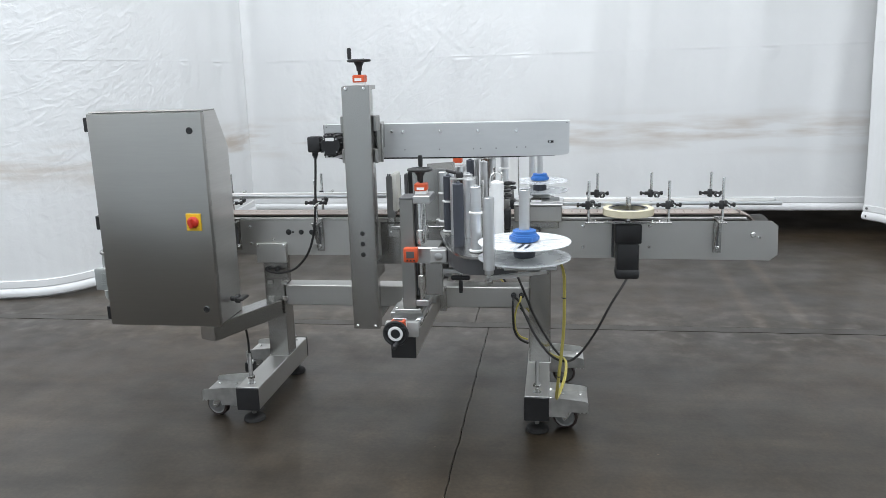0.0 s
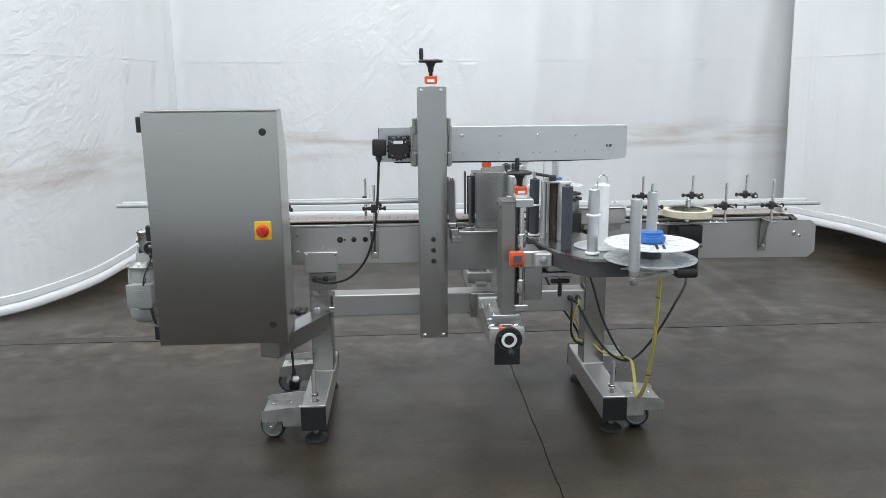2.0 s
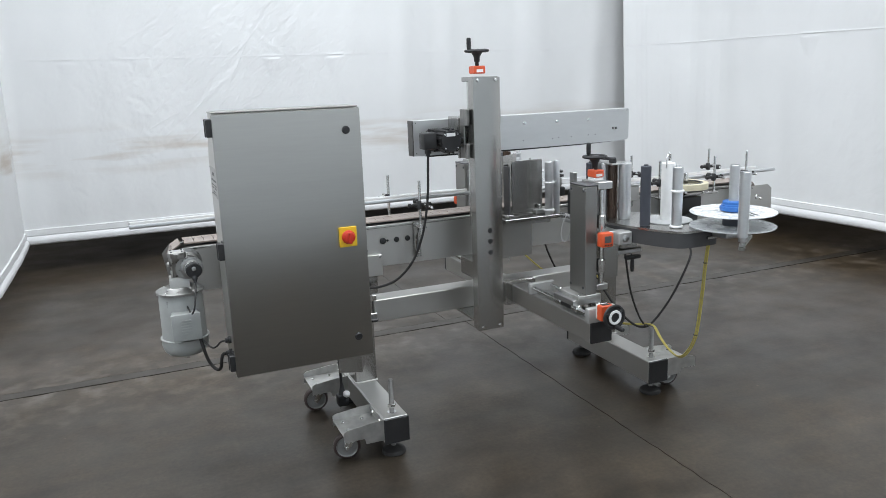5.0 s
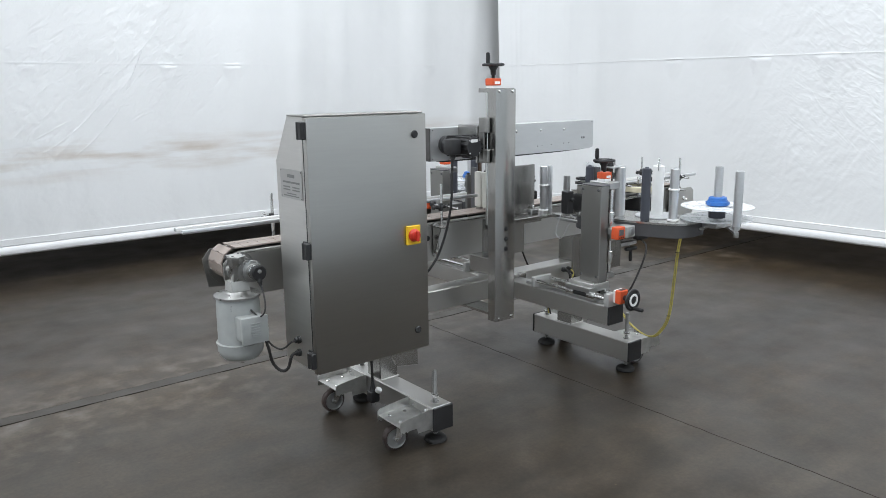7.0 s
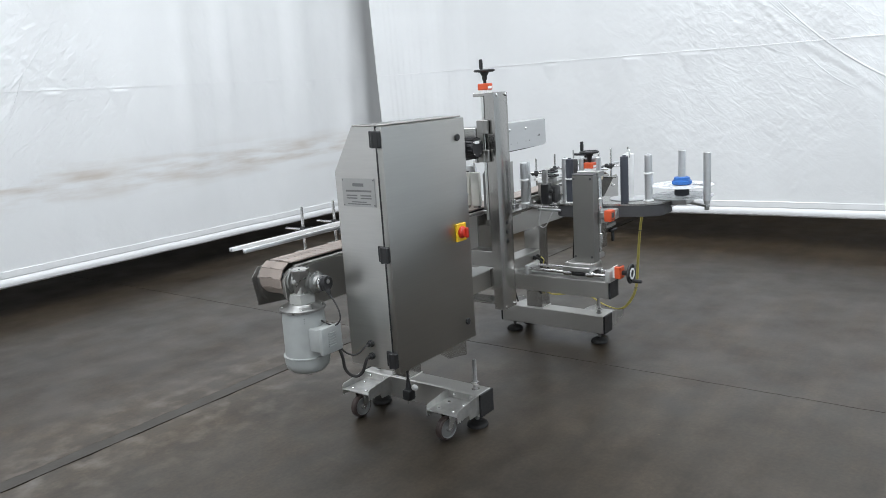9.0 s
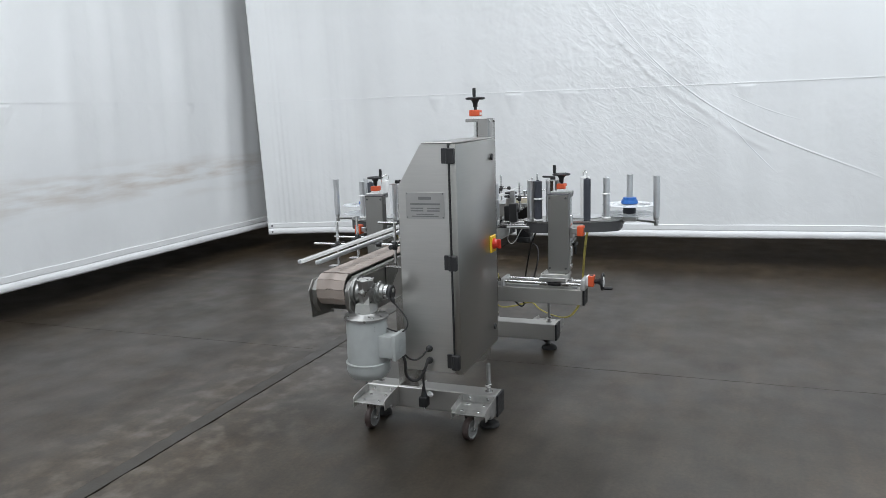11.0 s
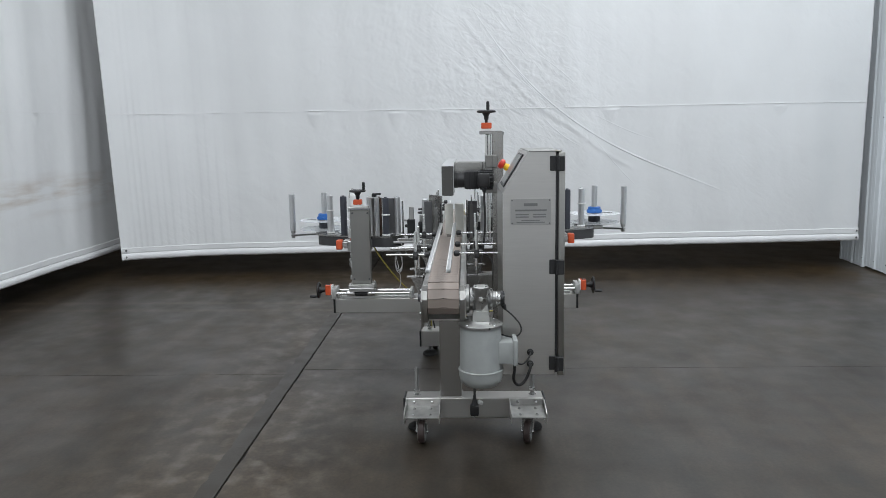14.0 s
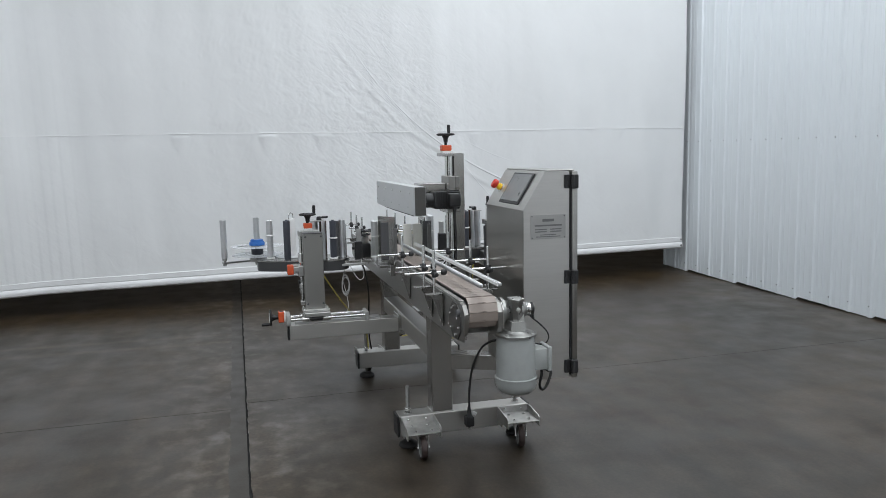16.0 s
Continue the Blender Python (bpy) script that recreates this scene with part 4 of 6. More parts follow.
# bearing plate bolted to the far side of the drive end
part("bearing_plate", prism(B(), [(-2.00 + 0.092 * math.cos(radians(22.5 + 45 * k)), 0.785 + 0.082 * math.sin(radians(22.5 + 45 * k))) for k in range(8)], "y", 3.586, 3.590), GUNMETAL, conveyor, "dark steel bearing plate")
for k in range(6):
    bolt(conveyor, (-2.00 + 0.066 * math.cos(radians(60 * k + 20)), 3.590, 0.785 + 0.060 * math.sin(radians(60 * k + 20))), (0, 1, 0), 0.0065, 0.006)

# ---- control cabinet ----
cabinet = thing("control_cabinet", (-1.70, 3.14, 0.47), "brushed stainless control cabinet with a closed door and sloped panel", "cabinet")
side = [(3.042, 0.472), (3.256, 0.472), (3.256, 1.235), (3.155, 1.398), (3.042, 1.398)]
part("body", prism(B(), side, "x", -1.948, -1.448), CABINET_LIT, cabinet)
# Thin sheet added so the rear takes the darker tone of its reflections.
part("rear_shade_sheet", box(B(), -1.9465, 3.256, 0.476, -1.4495, 3.259, 1.232, 0.001), CABINET, cabinet)
part("seal_gap", box(B(), -1.944, 3.030, 0.478, -1.452, 3.042, 1.390), RUBBER, cabinet, "black rubber door seal")
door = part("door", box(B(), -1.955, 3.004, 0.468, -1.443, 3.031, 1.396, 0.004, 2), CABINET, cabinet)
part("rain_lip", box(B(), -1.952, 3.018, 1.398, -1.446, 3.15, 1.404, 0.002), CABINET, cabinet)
for z in (1.320, 0.548):
    part("lock", lathe(B(), (-1.498, 3.004, z), (0, -1, 0), [(0.0145, 0), (0.0145, 0.003), (0.012, 0.006), (0.005, 0.006)], 20), BLACK, door, "black quarter-turn lock")
sw = part("switch_plate", box(B(), -1.549, 2.995, 0.898, -1.483, 3.004, 0.972, 0.002), YELLOW, door, "yellow isolator plate with a red rotary knob")
part("switch_knob", lathe(B(), (-1.516, 2.995, 0.935), (0, -1, 0), [(0.025, 0), (0.025, 0.006), (0.021, 0.010), (0.019, 0.018), (0.014, 0.021)], 24), RED, sw, "red rotary knob")
part("switch_grip", box(B(), -1.522, 2.962, 0.914, -1.510, 2.976, 0.956, 0.003), RED, sw)
for z in (1.352, 0.93, 0.522):
    h = part("hinge", box(B(), -1.974, 3.008, z - 0.030, -1.949, 3.034, z + 0.030, 0.003), BLACK, cabinet, "black door hinge")
    part("hinge_leaf", box(B(), -1.956, 3.036, z - 0.030, -1.9485, 3.066, z + 0.030, 0.002), BLACK, h)
    part("knuckle", rod(B(), (-1.969, 3.034, z - 0.03), (-1.969, 3.034, z + 0.03), 0.008, 12), BLACK, h)
part("edge_channel", box(B(), -1.953, 3.0325, 0.50, -1.946, 3.0395, 1.372, 0.001), BLACK, cabinet)
np_ = part("nameplate", box(B(), -1.9505, 3.060, 1.104, -1.9485, 3.224, 1.210, 0.0005), NAMEPLATE, cabinet, "etched metal nameplate with unreadable lines")
rows = [(3.115, 3.17, 1.186, 0.012), (3.078, 3.206, 1.163, 0.007), (3.15, 3.204, 1.146, 0.005), (3.08, 3.134, 1.146, 0.005), (3.15, 3.204, 1.136, 0.005), (3.08, 3.134, 1.136, 0.005), (3.105, 3.18, 1.122, 0.004), (3.085, 3.2, 1.114, 0.004)]
for y0, y1, z, h in rows:
    part("text_bar", box(B(), -1.9509, y0, z - h / 2, -1.9504, y1, z + h / 2), INK, np_)
for y in (3.066, 3.218):
    for z in (1.110, 1.204):
        part("rivet", lathe(B(), (-1.9505, y, z), (-1, 0, 0), [(0.003, 0), (0.002, 0.0015)], 8), DARKSTEEL, np_)
for z in (0.569, 0.519):
    part("cable_gland", lathe(B(), (-1.948, 3.144, z), (-1, 0, 0), [(0.014, 0), (0.014, 0.009), (0.010, 0.011), (0.010, 0.020), (0.006, 0.022)], 14), BLACK, cabinet)
# sloped rear panel: screen and emergency stop
sl = (Vector((0, 3.256, 1.235)) - Vector((0, 3.155, 1.398))).normalized()
out_n = Vector((0, 0.85, 0.527)).normalized()


def sloped(bm, x, down, w, h, t, bevel=0.002):
    """A slab w by h lying on the sloped panel, its middle 'down' metres below the upper bend."""
    c = Vector((x, 3.155, 1.398)) + sl * down
    loc = B()
    box(loc, -w / 2, -h / 2, 0.0, w / 2, h / 2, t, bevel)
    m = Matrix(((1, 0, 0, c.x), (0, sl.y, out_n.y, c.y), (0, sl.z, out_n.z, c.z), (0, 0, 0, 1)))
    for f in loc.faces:
        bm.faces.new([bm.verts.new(m @ v.co) for v in f.verts])
    loc.free()
    bmesh.ops.remove_doubles(bm, verts=bm.verts, dist=1e-6)
    return bm


hmi = part("touch_screen", sloped(B(), -1.735, 0.095, 0.25, 0.160, 0.006), BLACK, cabinet, "touch screen in a black bezel, its reflection painted grey")
# Grey glass colour stands in for the reflection on the dark screen.
part("glass", sloped(B(), -1.735, 0.092, 0.225, 0.138, 0.0085, 0.0), SCREEN, hmi)
es_c = Vector((-1.53, 3.155, 1.398)) + sl * 0.10
es = part("stop_collar", lathe(B(), es_c, out_n, [(0.017, 0), (0.017, 0.016), (0.014, 0.018), (0.013, 0.028)], 20), YELLOW, cabinet, "yellow collar of the emergency stop")
part("stop_base", lathe(B(), es_c, out_n, [(0.022, 0), (0.022, 0.004), (0.019, 0.006)], 22), BRIGHT, es)
part("stop_button", lathe(B(), es_c + out_n * 0.026, out_n, [(0.014, 0), (0.022, 0.006), (0.023, 0.016), (0.019, 0.024), (0.008, 0.027)], 22), RED, es, "red mushroom button")
part("side_knob", lathe(B(), (-1.448, 3.15, 0.555), (1, 0, 0), [(0.012, 0), (0.012, 0.02), (0.02, 0.024), (0.02, 0.04), (0.014, 0.044)], 16), BLACK, cabinet)
part("side_lever", box(B(), -1.41, 3.12, 0.551, -1.378, 3.19, 0.565, 0.005), BLACK, cabinet)

# ---- gear motor ----
gm = thing("gear_motor", (-2.085, 3.352, 0.476), "pale grey electric gear motor hanging at the conveyor end", "motor")
mx, my = -2.094, 3.352
part("motor_body", lathe(B(), (mx, my, 0.545), (0, 0, 1), [(0.080, 0), (0.083, 0.004), (0.082, 0.15), (0.080, 0.165), (0.080, 0.172), (0.076, 0.178)], 40), MOTORPAINT, gm)
part("fan_cover", lathe(B(), (mx, my, 0.474), (0, 0, 1), [(0.024, 0.0), (0.046, 0.002), (0.068, 0.009), (0.081, 0.024), (0.087, 0.042), (0.087, 0.072), (0.083, 0.075)], 40), MOTORPAINT, gm)
part("cover_rim", lathe(B(), (mx, my, 0.541), (0, 0, 1), [(0.086, 0), (0.0905, 0.002), (0.0905, 0.006), (0.086, 0.008)], 40), MOTORPAINT, gm)
part("motor_flange", lathe(B(), (mx, my, 0.722), (0, 0, 1), [(0.082, 0), (0.088, 0.002), (0.088, 0.010), (0.084, 0.013), (0.058, 0.018), (0.050, 0.026)], 40), CAST, gm)
for a in (45, 135, 225, 315):
    bolt(gm, (mx + 0.075 * math.cos(radians(a)), my + 0.075 * math.sin(radians(a)), 0.730), (0, 0, 1), 0.007, 0.008)
tb = part("terminal_box", box(B(), -2.14, 3.225, 0.575, -2.045, 3.285, 0.665, 0.006, 2), MOTORPAINT, gm)
part("box_lid", box(B(), -2.145, 3.207, 0.568, -2.040, 3.226, 0.672, 0.005, 2), MOTORPAINT, tb)
for k in range(6):
    part("lid_rib", box(B(), -2.112, 3.204, 0.595 + k * 0.010, -2.075, 3.208, 0.599 + k * 0.010), MOTORPAINT, tb)
for k in range(3):
    part("plate_line", box(B(), -2.15, 3.29 + 0.0, 0.685 + k * 0.008, -2.12, 3.2905, 0.688 + k * 0.008), INK, gm)
part("gearbox", lathe(B(), (-2.062, 3.412, 0.820), (0, -1, 0), [(0.044, 0), (0.042, 0.02), (0.036, 0.03), (0.036, 0.09), (0.042, 0.10)], 28), CAST, gm)
part("gear_foot", prism(B(), [(my - 0.036, 0.744), (my + 0.032, 0.744), (my + 0.030, 0.770), (my + 0.026, 0.785), (my - 0.030, 0.785), (my - 0.034, 0.770)], "x", mx - 0.034, mx + 0.036), CASTPALE, gm, "pale cast foot")
part("worm_drum", lathe(B(), (mx + 0.002, my - 0.002, 0.780), (0, 0, 1), [(0.026, 0), (0.029, 0.012), (0.030, 0.075), (0.034, 0.082), (0.034, 0.096), (0.031, 0.099)], 8), CAST, gm)
part("drum_cap", box(B(), mx - 0.026, my - 0.030, 0.876, mx + 0.030, my + 0.026, 0.882, 0.002), CASTPALE, gm)
for qx in (-0.018, 0.022):
    for qy in (-0.022, 0.018):
        part("cap_screw", lathe(B(), (mx + qx, my + qy, 0.882), (0, 0, 1), [(0.0045, 0), (0.0035, 0.003)], 8), DARKSTEEL, gm)
for sx in (-1, 1):
    part("foot_web", prism(B(), [(my - 0.004, 0.785), (my - 0.028, 0.785), (my - 0.028, 0.815)], "x", mx + sx * 0.024 - 0.003, mx + sx * 0.024 + 0.003), CASTPALE, gm)
for k in range(5):
    part("casting_rib", box(B(), mx + 0.030, my - 0.034 + k * 0.015, 0.776, mx + 0.040, my - 0.029 + k * 0.015, 0.86, 0.002), CAST, gm)
part("gearbox_flange", lathe(B(), (-2.055, 3.409, 0.822), (0, -1, 0), [(0.058, 0), (0.058, 0.012), (0.045, 0.016), (0.04, 0.05)], 30), CAST, gm)
part("output_boss", lathe(B(), (-2.045, 3.312, 0.82), (0, -1, 0), [(0.042, 0), (0.042, 0.008), (0.032, 0.011), (0.030, 0.022)], 28), CAST, gm)
part("encoder_ring", lathe(B(), (-2.042, 3.29, 0.82), (0, -1, 0), [(0.029, 0), (0.030, 0.002), (0.030, 0.006), (0.027, 0.008), (0.030, 0.010), (0.030, 0.018)], 28), BRIGHT, gm)
for yy in (3.287, 3.279):
    part("ring_gap", pipe(B(), (-2.042, yy, 0.82), (0, -1, 0), 0.0304, 0.027, 0.003), BLACK, gm)
part("encoder_cap", lathe(B(), (-2.042, 3.272, 0.82), (0, -1, 0), [(0.028, 0), (0.029, 0.002), (0.029, 0.014), (0.025, 0.017)], 28), BLACK, gm)
part("cable_nut", lathe(B(), (-2.042, 3.262, 0.797), (0, -0.5, -1), [(0.010, 0), (0.010, 0.012), (0.007, 0.016), (0.006, 0.024)], 12), BLACK, gm)
part("cap_screw", lathe(B(), (-2.042, 3.255, 0.828), (0, -1, 0), [(0.008, 0), (0.008, 0.003), (0.005, 0.004)], 14), ALU, gm)
part("oil_plug", lathe(B(), (mx - 0.028, my - 0.002, 0.835), (-1, 0, 0), [(0.010, 0), (0.010, 0.006), (0.006, 0.008)], 6), CASTPALE, gm)
part("drain_stud", rod(B(), (mx, my, 0.456), (mx, my, 0.478), 0.014, 14), BRIGHT, gm)


# ---- mast and overhead press unit ----
def hand_crank(parent, c, axis, peg, r=0.05, name="handwheel", ring=None):
    """A black spoked wheel at c with its hub on the shaft side; peg: direction in the wheel's plane to the handle."""
    ax = Vector(axis).normalized()
    p = Vector(peg).normalized()
    q = ax.cross(p)
    c = Vector(c)
    w = part(name, lathe(B(), c - ax * 0.045, ax, [(0.011, 0), (0.012, 0.004), (0.013, 0.02), (0.021, 0.034), (0.024, 0.044), (0.022, 0.049)], 20), BLACK, parent, "black handwheel with a crank handle")
    bm = B()
    n, m = 36, 8
    rings = []
    for k in range(n):
        a = 2 * math.pi * k / n
        d = p * math.cos(a) + q * math.sin(a)
        rings.append([bm.verts.new(c + d * (r - 0.007 + 0.007 * math.cos(2 * math.pi * i / m)) + ax * 0.006 * math.sin(2 * math.pi * i / m)) for i in range(m)])
    for k in range(n):
        for i in range(m):
            bm.faces.new((rings[k][i], rings[(k + 1) % n][i], rings[(k + 1) % n][(i + 1) % m], rings[k][(i + 1) % m]))
    part("rim", bm, BLACK, w)
    for a in (0, 120, 240):
        d = p * math.cos(radians(a)) + q * math.sin(radians(a))
        part("spoke", rod(B(), c + d * 0.015, c + d * (r - 0.008), 0.0075, 8), BLACK, w)
    h = c + p * (r - 0.012)
    part("handle", lathe(B(), h, ax, [(0.006, 0), (0.006, 0.006), (0.0085, 0.009), (0.0095, 0.03), (0.0085, 0.05), (0.006, 0.053)], 14), BLACK, w)
    if ring:
        part("web", lathe(B(), c - ax * 0.006, ax, [(0.020, 0), (r - 0.008, 0.002), (r - 0.008, 0.006), (0.020, 0.009)], 32), BLACK, w)
        part("dial_ring", pipe(B(), c + ax * 0.004, ax, ring, ring - 0.010, 0.004), WHITE, w, "white dial ring")
    return w


mast = thing("lift_mast", (-0.835, 3.23, 0.405), "tall stainless lift column with crank and guide rods", "column")
chan = [(-0.895, 3.262), (-0.898, 3.208), (-0.892, 3.204), (-0.782, 3.204), (-0.776, 3.208), (-0.779, 3.262), (-0.785, 3.262), (-0.785, 3.211), (-0.889, 3.211), (-0.889, 3.262)]
part("channel", prism(B(), chan, "z", 0.405, 1.480), STEEL, mast)
part("top_plate", box(B(), -0.892, 3.212, 1.466, -0.778, 3.332, 1.484, 0.002), STEEL, mast)
part("foot_plate", box(B(), -0.888, 3.212, 0.426, -0.786, 3.520, 0.440, 0.002), STEEL, mast)
for x in (-0.872, -0.800):
    part("guide_rod", rod(B(), (x - (0.012 if x < -0.85 else -0.012), 3.278, 0.86), (x - (0.012 if x < -0.85 else -0.012), 3.278, 1.466), 0.009, 14), BRIGHT, mast)
part("lead_screw", rod(B(), (-0.835, 3.29, 0.9), (-0.835, 3.29, 1.466), 0.010, 14), BRIGHT, mast)
# Raised black discs paint the dark inside the open mast holes.
for z in (0.845, 0.798, 0.750):
    part("hole_disc", lathe(B(), (-0.836, 3.204, z), (0, -1, 0), [(0.0105, 0), (0.0105, 0.002), (0.008, 0.003)], 18), BLACK, mast)
for x in (-0.878, -0.797):
    for z in (1.470, 0.418):
        bolt(mast, (x, 3.204, z), (0, -1, 0), 0.008, 0.005)
part("mount_arm", box(B(), -0.885, 3.264, 0.62, -0.789, 3.409, 0.70, 0.003), STEEL, mast)
part("counter_base", box(B(), -0.858, 3.268, 1.484, -0.814, 3.318, 1.496, 0.002), WHITE, mast)
cnt = part("position_counter", box(B(), -0.862, 3.265, 1.496, -0.810, 3.321, 1.528, 0.004), ORANGE, mast, "orange position counter")
part("window", box(B(), -0.852, 3.2635, 1.502, -0.822, 3.265, 1.514), WHITE, cnt)
part("stem", rod(B(), (-0.836, 3.293, 1.528), (-0.836, 3.293, 1.56), 0.008, 12), BLACKMETAL, mast)
hand_crank(mast, (-0.836, 3.293, 1.588), (0, 0, 1), (-1, -0.2, 0), 0.052)

press = thing("press_unit", (-0.5, 3.5, 1.15), "long silver overhead press belt unit with a black motor", "press unit")
for z0, z1 in ((1.288, 1.355), (1.152, 1.212)):
    blk = part("carriage_block", box(B(), -0.918, 3.264, z0, -0.757, 3.302, z1, 0.003), COLUMN, press)
    for x0, x1 in ((-0.918, -0.902), (-0.773, -0.757)):
        part("ear", box(B(), x0, 3.238, z0, x1, 3.264, z1, 0.003), COLUMN, blk)
for x0, x1 in ((-0.918, -0.910), (-0.765, -0.757)):
    part("carriage_web", box(B(), x0, 3.266, 1.212, x1, 3.302, 1.288, 0.001), COLUMN, press)
part("carriage_plate", box(B(), -0.926, 3.302, 1.150, -0.748, 3.314, 1.318, 0.002), STEEL, press)
part("support_arm", box(B(), -0.90, 3.314, 1.20, -0.775, 3.471, 1.318, 0.003), STEEL, press)
top = 1.306
ol = [(-1.063, 1.153), (-1.063, top), (0.066, top - 0.004), (0.066, 1.165), (0.058, 1.157), (0.02, 1.152), (-0.40, 1.150)]
part("front_plate", prism(B(), ol, "y", 3.471, 3.475), HEADPAINT, press, "satin silver cover plate")
part("rear_plate", prism(B(), ol, "y", 3.530, 3.534), HEADPAINT, press)
part("top_cover", box(B(), -1.063, 3.475, 1.30, 0.066, 3.530, 1.306, 0.001), HEADPAINT, press)
part("end_plate", box(B(), -1.067, 3.473, 1.153, -1.063, 3.532, 1.306, 0.001), GUNMETAL, press, "dark satin end plate")
belt_ol = [(-1.03, 1.16), (-0.99, 1.145), (-0.5, 1.143), (-0.2, 1.145), (0.0, 1.150), (0.035, 1.158), (0.035, 1.28), (-1.03, 1.28)]
part("press_belt", prism(B(), belt_ol, "y", 3.480, 3.526), RUBBER, press, "black rubber press belt")
for x, z in ((-0.69, 1.267), (-0.517, 1.267), (-0.343, 1.266), (-0.169, 1.264), (-0.742, 1.270)):
    bolt(press, (x, 3.471, z), (0, -1, 0), 0.0075, 0.007)
for x, z in ((-0.683, 1.186), (-0.522, 1.186), (-0.365, 1.186), (-0.332, 1.188), (-0.262, 1.188), (-0.168, 1.191), (-0.128, 1.191), (0.055, 1.297), (-1.052, 1.296), (-1.052, 1.165)):
    part("screw", lathe(B(), (x, 3.471, z), (0, -1, 0), [(0.0028, 0), (0.002, 0.0015)], 8), DARKSTEEL, press)
part("slot", box(B(), -0.030, 3.4695, 1.209, -0.004, 3.471, 1.219, 0.0005), BLACK, press)
part("slot_screw", lathe(B(), (-0.02, 3.4695, 1.214), (0, -1, 0), [(0.005, 0), (0.004, 0.003)], 10), BRIGHT, press)
for z in (1.29, 1.24, 1.20, 1.17):
    for y in (3.482, 3.523):
        part("screw", lathe(B(), (-1.067, y, z), (-1, 0, 0), [(0.003, 0), (0.002, 0.002)], 8), DARKSTEEL, press)
for k in range(5):
    bolt(press, (-0.95 + k * 0.235, 3.534, 1.27), (0, 1, 0), 0.006, 0.006)
    bolt(press, (-0.90 + k * 0.235, 3.534, 1.19), (0, 1, 0), 0.004, 0.004)
mot = part("motor_body", box(B(), -1.022, 3.335, 1.182, -0.930, 3.415, 1.274, 0.008, 2), BLACKMETAL, press, "black servo motor")
part("motor_gear", lathe(B(), (-0.976, 3.471, 1.228), (0, -1, 0), [(0.042, 0), (0.042, 0.02), (0.040, 0.022), (0.040, 0.056)], 30), BLACKMETAL, mot)
part("motor_cap", lathe(B(), (-0.976, 3.335, 1.228), (0, -1, 0), [(0.046, 0), (0.049, 0.003), (0.049, 0.058), (0.046, 0.066), (0.043, 0.0735)], 20), BLACKMETAL, mot)
for k in range(16):
    aa = 2 * math.pi * (k + 0.5) / 16
    fx, fz = -0.976 + 0.0495 * math.cos(aa), 1.228 + 0.0495 * math.sin(aa)
    part("cap_rib", box(B(), fx - 0.0035, 3.264, fz - 0.0035, fx + 0.0035, 3.333, fz + 0.0035, 0.001), BLACKMETAL, mot)
part("rating_label", box(B(), -0.998, 3.2612, 1.248, -0.958, 3.262, 1.262), WHITE, mot, "small white label with unreadable print")
for x in (-1.004, -0.948):
    for z in (1.200, 1.256):
        part("motor_screw", lathe(B(), (x, 3.262, z), (0, -1, 0), [(0.004, 0), (0.003, 0.003)], 8), BRIGHT, mot)
for k in range(5):
    part("motor_fin", box(B(), -1.0234, 3.342 + 0.013 * k, 1.1806, -0.9286, 3.349 + 0.013 * k, 1.2754, 0.001), BLACKMETAL, mot)
part("connector_box", box(B(), -1.090, 3.285, 1.196, -1.030, 3.345, 1.266, 0.008, 2), BLACK, mot)
part("connector_nut", lathe(B(), (-1.063, 3.312, 1.196), (0, 0, -1), [(0.014, 0), (0.014, 0.016), (0.010, 0.019), (0.009, 0.028)], 12), BLACK, mot)


